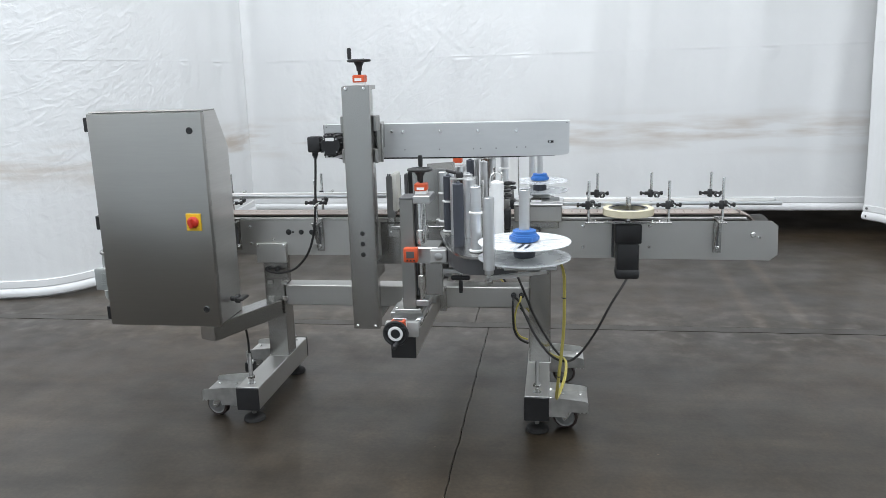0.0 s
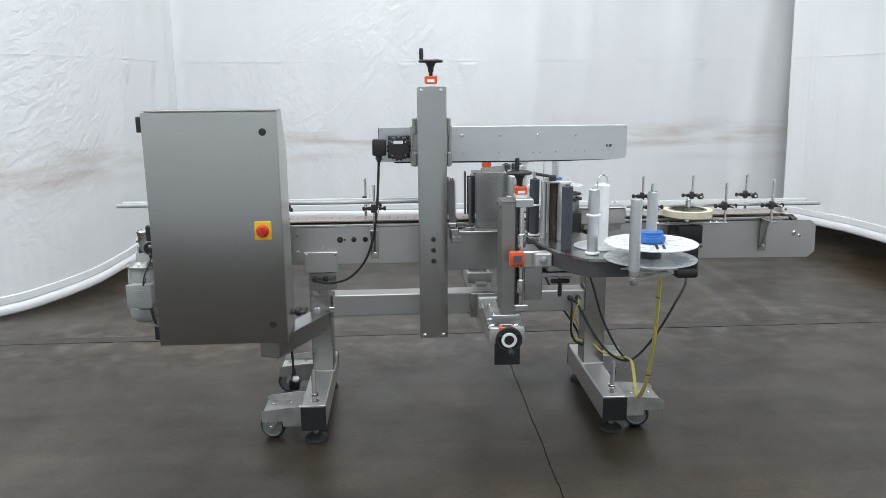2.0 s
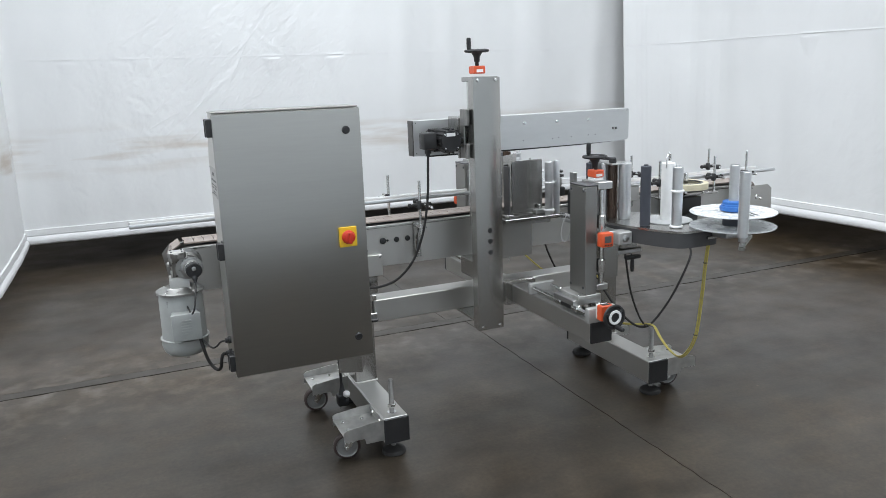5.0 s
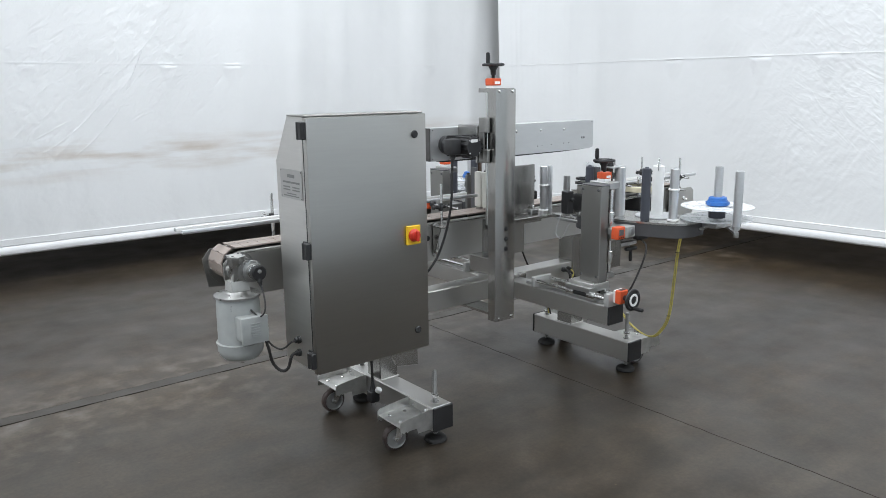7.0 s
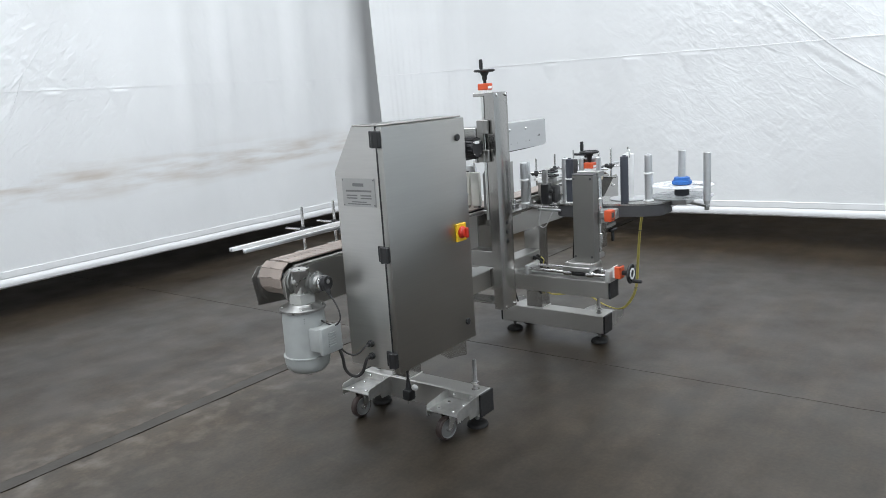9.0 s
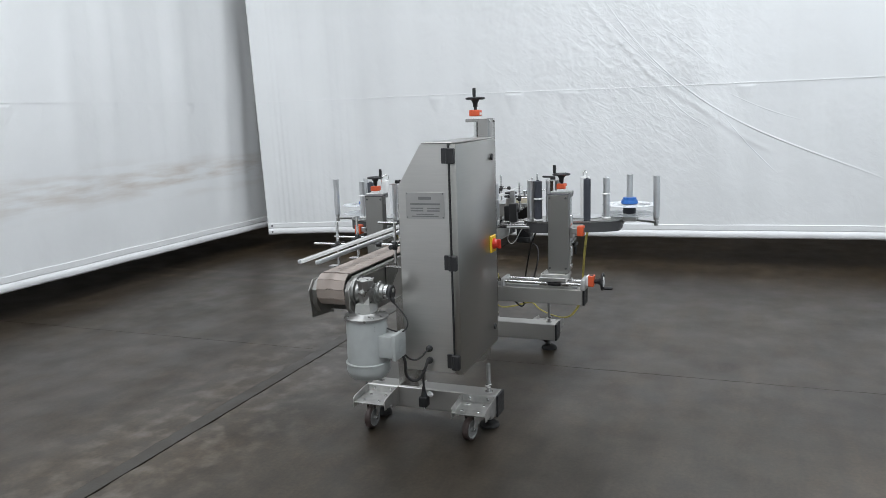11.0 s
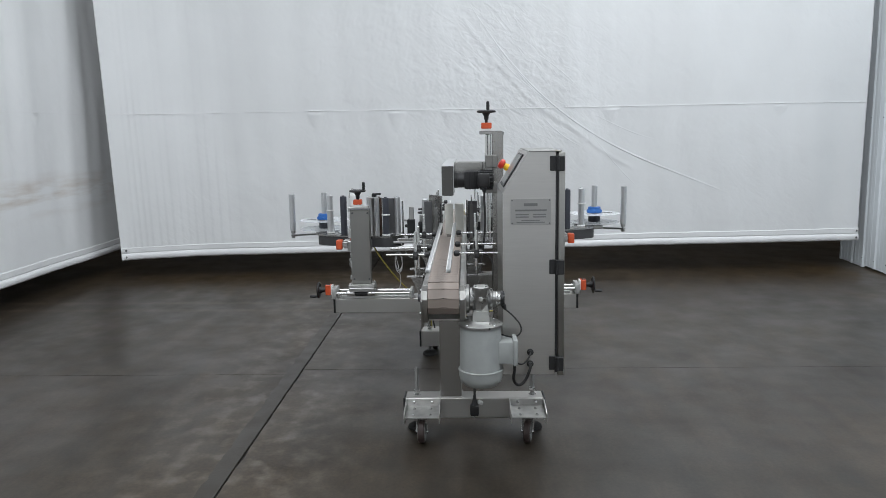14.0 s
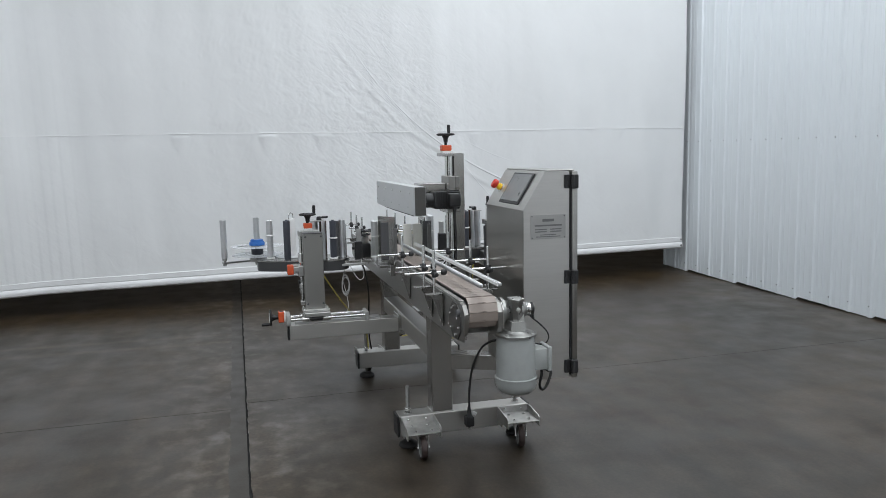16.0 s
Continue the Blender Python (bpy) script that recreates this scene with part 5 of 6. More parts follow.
# ---- label applicators: one on each side of the conveyor ----
def applicator(Y, S, dz, dx, label):
    """Y maps the near side's y to this side; S is +1 on the near side, -1 on the far side."""
    def bx(x0, y0, z0, x1, y1, z1, bev=0.0, seg=1):
        a, b = sorted((Y(y0), Y(y1)))
        return box(B(), x0, a, z0, x1, b, z1, bev, seg)

    def lt(p, axis, prof, seg=24):
        return lathe(B(), (p[0], Y(p[1]), p[2]), (axis[0], axis[1] * S, axis[2]), prof, seg)

    def rd(p, q, r, seg=16):
        return rod(B(), (p[0], Y(p[1]), p[2]), (q[0], Y(q[1]), q[2]), r, seg)

    ap = thing("label_applicator", (-0.56, Y(2.95), 0.44), label, "label applicator", "label applicators")
    # cross slide
    part("support_beam", bx(-0.626, 2.765, 0.442, -0.530, 3.440, 0.527, 0.003), STEEL_H, ap)
    part("end_cap", bx(-0.627, 2.754, 0.441, -0.529, 2.765, 0.528, 0.002), BLACK, ap, "black plastic end cap")
    part("beam_bracket", bx(-0.66, 3.405, 0.430, -0.50, 3.44, 0.545, 0.003), STEEL, ap)
    part("saddle_rail", bx(-0.605, 2.80, 0.527, -0.551, 3.30, 0.541, 0.001), ALU, ap)
    for x in (-0.626, -0.530):
        part("slide_rod", rd((x, 2.755, 0.560), (x, 3.22, 0.560), 0.0085, 14), BRIGHT, ap)
        for y in (2.86, 2.985):
            part("slide_bearing", rd((x, y - 0.022, 0.560), (x, y + 0.022, 0.560), 0.016, 18), BRIGHT, ap)
        part("rod_sleeve", rd((x, 2.885, 0.560), (x, 2.96, 0.560), 0.013, 14), BLACK, ap)
    part("rod_end_block", bx(-0.645, 2.748, 0.528, -0.513, 2.775, 0.590, 0.006, 2), GREYPL, ap)
    part("rod_end_block", bx(-0.642, 3.21, 0.528, -0.516, 3.23, 0.580, 0.004), GREYPL, ap)
    part("saddle", bx(-0.646, 2.855, 0.572, -0.512, 3.005, 0.595, 0.002), ALU, ap)
    part("column_base", bx(-0.626, 2.848, 0.595, -0.518, 3.002, 0.611, 0.002), WORN, ap)
    for x in (-0.618, -0.526):
        for y in (2.858, 2.99):
            bolt(ap, (x, Y(y), 0.611), (0, 0, 1), 0.006, 0.006)
    part("counter_base", bx(-0.612, 2.738, 0.548, -0.560, 2.748, 0.606, 0.002), WHITE, ap)
    c = part("position_counter", bx(-0.614, 2.706, 0.546, -0.560, 2.738, 0.608, 0.004), ORANGE, ap, "orange position counter")
    part("counter_window", bx(-0.604, 2.712, 0.608, -0.570, 2.732, 0.6086), BLACK, c)
    part("crank_stem", rd((-0.586, 2.706, 0.574), (-0.586, 2.69, 0.574), 0.008, 12), BLACKMETAL, ap)
    hand_crank(ap, (-0.586, Y(2.662), 0.574), (0, -S, 0), (0.1 * S, 0, -1 if S > 0 else -0.8), 0.050, ring=0.0285)
    # column with vertical slide
    co = -0.015 if S > 0 else 0.0
    part("column", bx(-0.592, 2.865 + co, 0.611, -0.538, 2.980 + co, 1.052, 0.003), COLUMN, ap)
    part("column_cap", bx(-0.593, 2.864 + co, 1.052, -0.537, 2.981 + co, 1.058, 0.002), DARKSTEEL, ap, "dark column cap")
    for y in (2.88, 2.97):
        for z in (1.035, 0.64):
            part("column_screw", lt((-0.592, y + co, z), (-1, 0, 0), [(0.006, 0), (0.006, 0.003), (0.003, 0.004)], 10), DARKSTEEL, ap)
    part("slide_head", bx(-0.538, 2.845, 1.036, -0.470, 2.965, 1.066, 0.003), ALU, ap)
    part("slide_foot", bx(-0.538, 2.845, 0.625, -0.486, 2.965, 0.650, 0.003), ALU, ap)
    for y in (2.857, 2.95):
        part("guide_rod", rd((-0.514, y, 0.65), (-0.514, y, 1.036), 0.0095, 16), BRIGHT, ap)
        for z in (0.905, 0.725):
            part("linear_bearing", rd((-0.514, y, z - 0.028), (-0.514, y, z + 0.028), 0.0175, 18), BRIGHT, ap)
    part("lead_screw", rd((-0.514, 2.903, 0.65), (-0.514, 2.903, 1.036), 0.007, 12), BRIGHT, ap)
    part("back_strip", bx(-0.538, 2.87, 0.66, -0.530, 2.975, 1.03, 0.001), DARKSTEEL, ap)
    part("counter_base", bx(-0.534, 2.88, 1.066, -0.490, 2.926, 1.079, 0.002), WHITE, ap)
    c = part("position_counter", bx(-0.536, 2.878, 1.079, -0.488, 2.928, 1.109, 0.004), ORANGE, ap, "orange position counter")
    part("counter_window", bx(-0.526, 2.8765, 1.084, -0.498, 2.878, 1.094), WHITE, c)
    part("crank_stem", rd((-0.512, 2.903, 1.109), (-0.512, 2.903, 1.13), 0.008, 12), BLACKMETAL, ap)
    hand_crank(ap, (-0.516, Y(2.904), 1.160), (0, 0, 1), (-0.1, S, 0), 0.05)
    # carriage, digital counter and clamp
    part("carriage", bx(-0.532, 2.835, 0.802 + dz, -0.440, 2.975, 0.866 + dz, 0.004), ALU, ap)
    part("clamp_block", bx(-0.470, 2.80, 0.812 + dz, -0.405, 2.865, 0.864 + dz, 0.004), GREYPL, ap)
    part("clamp_bolt", lt((-0.437, 2.80, 0.838 + dz), (0, -1, 0), [(0.015, 0), (0.015, 0.004), (0.010, 0.006)], 20), ALU, ap)
    part("clamp_screw", rd((-0.405, 2.835, 0.838 + dz), (-0.37, 2.835, 0.838 + dz), 0.007, 12), BRIGHT, ap)
    c = part("digital_counter", bx(-0.568, 2.772, 0.820 + dz, -0.514, 2.808, 0.876 + dz, 0.005, 2), ORANGE, ap, "orange digital counter with a grey display")
    part("counter_arm", bx(-0.552, 2.808, 0.835 + dz, -0.530, 2.84, 0.862 + dz, 0.002), ALU, ap)
    part("display", bx(-0.556, 2.7708, 0.838 + dz, -0.526, 2.772, 0.864 + dz, 0.0), DARKSTEEL, c)
    for k in range(3):
        part("button", bx(-0.556 + k * 0.013, 2.7705, 0.826 + dz, -0.549 + k * 0.013, 2.772, 0.831 + dz), BLACK, c)
    part("hanger_plate", bx(-0.50, 2.858, 0.668 + dz, -0.43, 2.868, 0.802 + dz, 0.002), STEEL, ap)
    part("table_arm", bx(-0.452, 2.86, 0.756 + dz, -0.31, 2.935, 0.776 + dz, 0.003), ALU, ap)
    part("table_post", bx(-0.41, 2.865, 0.776 + dz, -0.33, 2.93, 0.816 + dz, 0.003), STEEL, ap)
    tk = part("clamp_lever", bx(-0.398, 2.846, 0.732 + dz, -0.322, 2.868, 0.750 + dz, 0.007, 2), BLACK, ap, "black wing clamp lever")
    part("lever_grip", lt((-0.360, 2.857, 0.742 + dz), (0, 0, -1), [(0.007, 0), (0.008, 0.02), (0.009, 0.045), (0.007, 0.062)], 12), BLACK, tk)
    part("lever_stud", rd((-0.360, 2.857, 0.742 + dz), (-0.360, 2.877, 0.76 + dz), 0.006, 10), BRIGHT, tk)
    # tray
    ol = [(-0.470, 3.05), (-0.462, 3.10), (-0.43, 3.14), (-0.36, 3.165), (-0.28, 3.15), (-0.21, 3.07), (-0.165, 2.96), (-0.135, 2.83), (-0.127, 2.72), (-0.128, 2.640), (-0.146, 2.612), (-0.20, 2.607), (-0.295, 2.611), (-0.337, 2.645), (-0.375, 2.72), (-0.42, 2.86)]
    smooth = [(p.x, Y(p.y)) for p in spline([(x, y, 0) for x, y in ol + ol[:1]], 4)[:-1]]
    cx, cy = -0.29, Y(2.88)
    part("tray_skirt", prism(B(), [(cx + (x - cx) * 0.985, cy + (y - cy) * 0.985) for x, y in smooth], "z", 0.816 + dz, 0.874 + dz), TRAY, ap, "dark grey tray skirt")
    part("tray_top", prism(B(), smooth, "z", 0.874 + dz, 0.883 + dz), STEEL, ap, "satin steel tray top")
    zt = 0.883 + dz

    def roller(x, y, r, z1, mat, name="guide_roller", collars=(), lab=""):
        base = part(name, lt((x, y, zt), (0, 0, 1), [(r * 0.9, 0), (r * 0.9, 0.003), (r, 0.004), (r, z1 - 0.884), (r - 0.002, z1 - 0.882), (r * 0.45, z1 - 0.882), (r * 0.40, z1 - 0.876)], 26), mat, ap, lab)
        for z in collars:
            part("collar", lt((x, y, z + dz), (0, 0, 1), [(r + 0.0045, -0.004), (r + 0.006, -0.002), (r + 0.006, 0.002), (r + 0.0045, 0.004)], 26), WHITE, base, "white plastic collar")
        return base

    roller(-0.354, 2.790, 0.0205, 1.120, DARKROLL, lab="dark slate rubber roller")
    roller(-0.279, 2.692, 0.0200, 1.121, ROLLER, collars=(1.028, 0.889))
    roller(-0.429, 3.060, 0.0195, 1.114, DARKROLL, collars=(1.012, 0.889), lab="dark slate roller with white collars")
    roller(-0.330, 2.957, 0.0260, 1.114, ROLLER)
    roller(-0.356, 3.008, 0.0220, 1.110, BROWN, "web_roller", lab="roller wrapped in brown label web")
    part("peel_plate", bx(-0.345, 3.058, 0.885 + dz, -0.335, 3.108, 1.105 + dz, 0.001), DARKSTEEL, ap)
    roller(-0.402, 3.006, 0.0120, 1.114, ROLLER)
    roller(-0.354, 3.125, 0.0190, 1.113, ROLLER)
    w = roller(-0.214, 2.827, 0.0275, 1.119, WHITE, "white_drum", lab="white plastic drum")
    part("drum_plate", lt((-0.214, 2.827, zt), (0, 0, 1), [(0.098, 0.0), (0.100, 0.001), (0.100, 0.004), (0.098, 0.005)], 48), HEADPAINT, w, "pale satin drum plate")
    loop = [(-0.236, 2.812, 1.10), (-0.236, 2.812, 1.13), (-0.230, 2.816, 1.148), (-0.214, 2.826, 1.157), (-0.198, 2.837, 1.148), (-0.192, 2.842, 1.13), (-0.190, 2.843, 0.90)]
    part("wire_loop", sweep(B(), spline([(x, Y(y), z + dz) for x, y, z in loop], 6), 0.003, 8), BRIGHT, w, "bent wire loop")
    # top bridge with locking lever
    part("bridge", bx(-0.405, 2.945, 1.112 + dz, -0.305, 3.01, 1.118 + dz, 0.001), ALU, ap)
    lv = part("lock_lever", lt((-0.372, 2.985, 1.118 + dz), (0, 0, 1), [(0.015, 0), (0.016, 0.004), (0.014, 0.018), (0.010, 0.022)], 16), BLACK, ap, "black locking lever")
    part("lever_arm", rd((-0.372, 2.985, 1.133 + dz), (-0.43, 3.03, 1.140 + dz), 0.0065, 10), BLACK, lv)
    # drive motor and sensor on the tray
    part("motor_shelf", bx(-0.285, 3.10, 0.846 + dz, -0.18, 3.325, 0.856 + dz, 0.002), STEEL, ap)
    part("drive_motor", bx(-0.258, 3.245, 0.856 + dz, -0.186, 3.318, 0.945 + dz, 0.008, 2), BLACKMETAL, ap, "black drive motor")
    part("motor_neck", lt((-0.222, 3.282, 0.945 + dz), (0, 0, 1), [(0.028, 0), (0.030, 0.003), (0.030, 0.042), (0.012, 0.045), (0.012, 0.078)], 24), ALU, ap)
    for zr, ro_, ri_ in ((0.996, 0.041, 0.027), (1.018, 0.037, 0.024)):
        part("drive_ring", pipe(B(), (-0.222, Y(3.282), zr + dz), (0, 0, 1), ro_, ri_, 0.010), BLACK, ap, "black drive ring")
        part("ring_web", lt((-0.222, 3.282, zr + 0.002 + dz), (0, 0, 1), [(ri_ + 0.001, 0), (ri_ + 0.001, 0.003)], 24), BLACKMETAL, ap)
    part("sensor", bx(-0.434, 3.190, 0.870 + dz, -0.390, 3.236, 0.982 + dz, 0.004), BLACK, ap, "black label sensor")
    part("sensor_knob", lt((-0.410, 3.190, 0.940 + dz), (0, -1, 0), [(0.010, 0), (0.010, 0.012), (0.007, 0.015)], 14), BLACK, ap)
    part("sensor_upright", bx(-0.425, 3.203, 0.85 + dz, -0.403, 3.231, 1.058 + dz, 0.002), ALU, ap)
    part("sensor_base", bx(-0.455, 3.10, 0.838 + dz, -0.29, 3.245, 0.852 + dz, 0.002), ALU, ap)
    lo = [(-0.44, 3.225, 0.875), (-0.462, 3.225, 0.83), (-0.465, 3.235, 0.775), (-0.462, 3.215, 0.75), (-0.458, 3.19, 0.768), (-0.457, 3.16, 0.825), (-0.44, 3.13, 0.862), (-0.42, 3.12, 0.888)]
    part("sensor_lead", sweep(B(), spline([(x, Y(y), z + dz) for x, y, z in lo], 6), 0.0022, 8), GCABLE, ap, "thin grey sensor lead")
    part("sensor_post", rd((-0.297, 3.152, 0.85 + dz), (-0.297, 3.152, 1.085 + dz), 0.006, 10), BRIGHT, ap)
    part("sensor_arm", bx(-0.302, 3.145, 0.955 + dz, -0.292, 3.195, 0.967 + dz, 0.001), ALU, ap)
    # peel plate by the belt
    part("peel_bracket", bx(-0.72, 3.285, 0.846, -0.40, 3.385, 0.862, 0.002), STEEL, ap)
    part("peel_bracket", bx(-0.44, 3.11, 0.846, -0.38, 3.30, 0.862, 0.002), STEEL, ap)
    if S > 0:
        part("peel_plate", bx(-0.636, 3.374, 0.868, -0.480, 3.382, 1.108, 0.001), STEEL, ap, "upright satin steel peel plate")
    else:
        bm = box(B(), -0.072, -0.003, 0.868, 0.072, 0.003, 1.112, 0.001)
        bmesh.ops.transform(bm, matrix=pose(-0.535, 3.590, 0.018, 0, 0, 34), verts=bm.verts)
        part("peel_plate", bm, STEEL, ap, "upright satin steel peel plate")
    part("peel_foot", bx(-0.53, 3.345, 0.862, -0.478, 3.374, 0.882, 0.003), ALU, ap)
    part("peel_knob", lt((-0.505, 3.36, 0.882), (0, 0, 1), [(0.009, 0), (0.009, 0.02), (0.007, 0.022)], 12), BRIGHT, ap)
    pr = part("peel_roller", lathe(B(), (-0.485, Y(3.305), 0.862), (0, 0, 1), [(0.018, 0), (0.0195, 0.004), (0.0195, 0.238), (0.017, 0.241)], 26), ROLLER, ap)
    for z in (0.88, 1.005):
        part("collar", lathe(B(), (-0.485, Y(3.305), z), (0, 0, 1), [(0.023, 0), (0.0245, 0.002), (0.0245, 0.006), (0.023, 0.008)], 24), WHITE, pr, "white plastic collar")
    part("tension_bar", bx(-0.456, 3.290, 0.862, -0.436, 3.320, 1.106, 0.006, 2), ROLLER, ap)
    part("brush_strip", bx(-0.661, 3.400, 0.876, -0.638, 3.408, 1.093, 0.003), BLACK, ap, "black wiper strip")
    part("wiper_foot", bx(-0.760, 3.366, 0.862, -0.722, 3.394, 0.886, 0.004), STEEL, ap)
    part("peel_block", bx(-0.750, 3.345, 0.800, -0.697, 3.385, 0.862, 0.002), STEEL, ap)
    for x in (-0.737, -0.710):
        bolt(ap, (x, Y(3.345), 0.825), (0, -S, 0), 0.0055, 0.005)
    part("peel_angle", bx(-0.697, 3.352, 0.818, -0.45, 3.360, 0.848, 0.001), STEEL, ap)
    wb = part("wiper_bar", prism(B(), [(-0.757, 0.886), (-0.757, 1.072), (-0.752, 1.078), (-0.737, 1.078), (-0.732, 1.072), (-0.732, 0.918), (-0.722, 0.908), (-0.722, 0.886)], "y", *sorted((Y(3.372), Y(3.388)))), WIPER, ap, "dark grey steel wiper bar")
    for x in (-0.749, -0.740):
        part("bar_screw", lt((x, 3.380, 1.078), (0, 0, 1), [(0.0035, 0), (0.0035, 0.008), (0.002, 0.009)], 8), DARKSTEEL, wb)
    # reel arm, dancer and its tube
    ro = 0.0 if S > 0 else 0.036
    part("reel_plate", bx(-0.170 + dx, 2.535 + ro, 0.852 + dz, -0.045 + dx, 2.630 + ro, 0.876 + dz, 0.003), ALU, ap)
    part("reel_arm", bx(-0.20, 2.60, 0.842 + dz, -0.09 + dx, 2.66, 0.854 + dz, 0.002), STEEL, ap)
    part("reel_bracket", bx(-0.09 + dx, 2.60, 0.838 + dz, 0.01 + dx, 2.76, 0.850 + dz, 0.002), ALU, ap)
    tx = -0.210 + dx * 4
    a, b = Vector((-0.03 + dx, Y(2.565), 0.838 + dz)), Vector((tx, Y(2.417), 0.852 + dz * 1.6))
    d = (b - a).normalized()
    n = Vector((-d.y, d.x, 0)).normalized()
    bm = B()
    q = [a + n * 0.012, a - n * 0.012, b - n * 0.010 + d * 0.012, b + n * 0.010 + d * 0.012]
    lo = [bm.verts.new(p) for p in q]
    hi = [bm.verts.new(p + Vector((0, 0, 0.010))) for p in q]
    bm.faces.new(lo), bm.faces.new(hi)
    for k in range(4):
        bm.faces.new((lo[k], lo[(k + 1) % 4], hi[(k + 1) % 4], hi[k]))
    part("dancer_arm", bm, ALU, ap)
    tz = 0.886 + dz * 1.6
    dt = part("dancer_tube", pipe(B(), (tx, Y(2.417), tz), (0, 0, 1), 0.0190, 0.0165, 0.240), ROLLER, ap, "pale aluminium dancer tube")
    part("tube_plug", lathe(B(), (tx, Y(2.417), tz + 0.222), (0, 0, 1), [(0.0163, 0), (0.0163, 0.004)], 20), GREYPL, dt)
    part("tube_foot", lathe(B(), (tx, Y(2.417), tz - 0.048), (0, 0, 1), [(0.011, 0), (0.012, 0.003), (0.012, 0.012), (0.007, 0.014), (0.007, 0.03), (0.015, 0.033), (0.015, 0.047)], 18), ALU, dt)
    # reel
    rx, ry = -0.101 + dx, Y(2.582) - (0.0 if S > 0 else 0.036)
    reel = thing("label_reel", (rx, ry, 0.876 + dz), "empty label reel with clear flanges and a blue clamp hub", "label reel", "label reels")
    part("lower_flange", lathe(B(), (rx, ry, 0.889 + dz), (0, 0, 1), [(0.160, 0), (0.1605, 0.0015), (0.160, 0.003)], 64), CLEAR, reel, "hazy clear plastic flange")
    up = part("upper_flange", lathe(B(), (rx, ry, 0.944 + dz), (0, 0, 1), [(0.160, 0), (0.1605, 0.0015), (0.160, 0.003)], 64), WHITEDISC if S > 0 else CLEAR, reel, "thin flange with radial slots")
    for k in range(6):
        aa = radians(60 * k + 15)
        u, v = Vector((math.cos(aa), math.sin(aa), 0)), Vector((-math.sin(aa), math.cos(aa), 0))
        bm = B()
        zz = Vector((rx, ry, 0.9474 + dz))
        fs = [zz + u * 0.055 - v * 0.0022, zz + u * 0.135 - v * 0.0022, zz + u * 0.135 + v * 0.0022, zz + u * 0.055 + v * 0.0022]
        lo = [bm.verts.new(p) for p in fs]
        hi = [bm.verts.new(p + Vector((0, 0, 0.0004))) for p in fs]
        bm.faces.new(lo), bm.faces.new(hi)
        for i in range(4):
            bm.faces.new((lo[i], lo[(i + 1) % 4], hi[(i + 1) % 4], hi[i]))
        part("radial_slot", bm, GCABLE, up)
    for k in (-1, 1):
        bm = B()
        box(bm, -0.0048, -0.032, 0, 0.0048, 0.032, 0.0006)
        bmesh.ops.transform(bm, matrix=pose(rx + 0.012 * k + 0.004, ry - S * 0.088, 0.9478 + dz, 0, 0, -14 * S), verts=bm.verts)
        part("mark", bm, BLACK, up, "short black mark")
    part("core", lathe(B(), (rx, ry, 0.893 + dz), (0, 0, 1), [(0.036, 0), (0.0375, 0.002), (0.0375, 0.05)], 32), DARKROLL, reel)
    part("hub", lathe(B(), (rx, ry, 0.950 + dz), (0, 0, 1), [(0.046, 0), (0.049, 0.003), (0.049, 0.018), (0.044, 0.020), (0.044, 0.024), (0.040, 0.026), (0.040, 0.036), (0.036, 0.038)], 30), BLUE, reel, "blue plastic clamp hub")
    for k in range(6):
        aa = radians(60 * k)
        part("hub_lobe", lathe(B(), (rx + 0.043 * math.cos(aa), ry + 0.043 * math.sin(aa), 0.953 + dz), (0, 0, 1), [(0.008, 0), (0.009, 0.002), (0.009, 0.012), (0.008, 0.014)], 12), BLUE, reel)
    part("spindle_tube", pipe(B(), (rx, ry, 0.90 + dz), (0, 0, 1), 0.0185, 0.0160, 0.226), ROLLER, reel)
    return ap, reel


WHITEDISC = clear_plastic("frosted_white_plastic", 0.78)
applicator(lambda y: y, 1, 0.0, 0.0, "stainless label applicator arm with rollers, tray and handwheels")
far_unit, far_reel = applicator(lambda y: 6.96 - y, -1, -0.006, 0.020, "stainless label applicator arm with rollers, tray and handwheels")
for ob in (far_unit, far_reel):
    ob.location.z -= 0.018

CREAMPAD = material("off_white_plastic", (0.72, 0.71, 0.66), 0.5, 0, 0.05, 30)
# white plates over the belt between the applicators
for y0, y1 in ((3.482, 3.530), (3.422, 3.474)):
    pl = thing("product_pad", (-0.735, (y0 + y1) / 2, 0.90), "white plastic product pad standing over the belt", "pad", "product pads")
    part("pad", box(B(), -0.748, y0, 0.905, -0.722, y1, 1.080, 0.006, 2), CREAMPAD, pl)
    part("pad_foot", box(B(), -0.745, y0 + 0.01, 0.892, -0.725, y1 - 0.01, 0.905, 0.001), STEEL, pl)
for y0, y1 in ((3.345, 3.398), (3.604, 3.650)):
    bp = thing("backing_plate", (-0.66, (y0 + y1) / 2, 0.86), "dark coated wrap backing plate beside the belt", "plate", "backing plates")
    part("plate", box(B(), -0.668, y0, 0.870, -0.660, y1, 1.088, 0.002), DARKSTEEL, bp)
    part("plate_foot", box(B(), -0.69, y0, 0.862, -0.645, y1, 0.870, 0.001), STEEL, bp)


# ---- guide rails with their posts ----
def rail(x0, x1, y, z):
    r = thing("guide_rail", (x0, y, z), "polished aluminium guide rail above the conveyor belt", "guide rail", "guide rails")
    part("bar", box(B(), x0, y - 0.007, z - 0.008, x1, y + 0.007, z + 0.008, 0.004, 2), ROLLER, r)
    part("rail_face", box(B(), x0 + 0.004, y + (0.007 if y < 3.5 else -0.011), z - 0.007, x1 - 0.01, y + (0.011 if y < 3.5 else -0.007), z + 0.007, 0.001), WHITE, r)
    return r


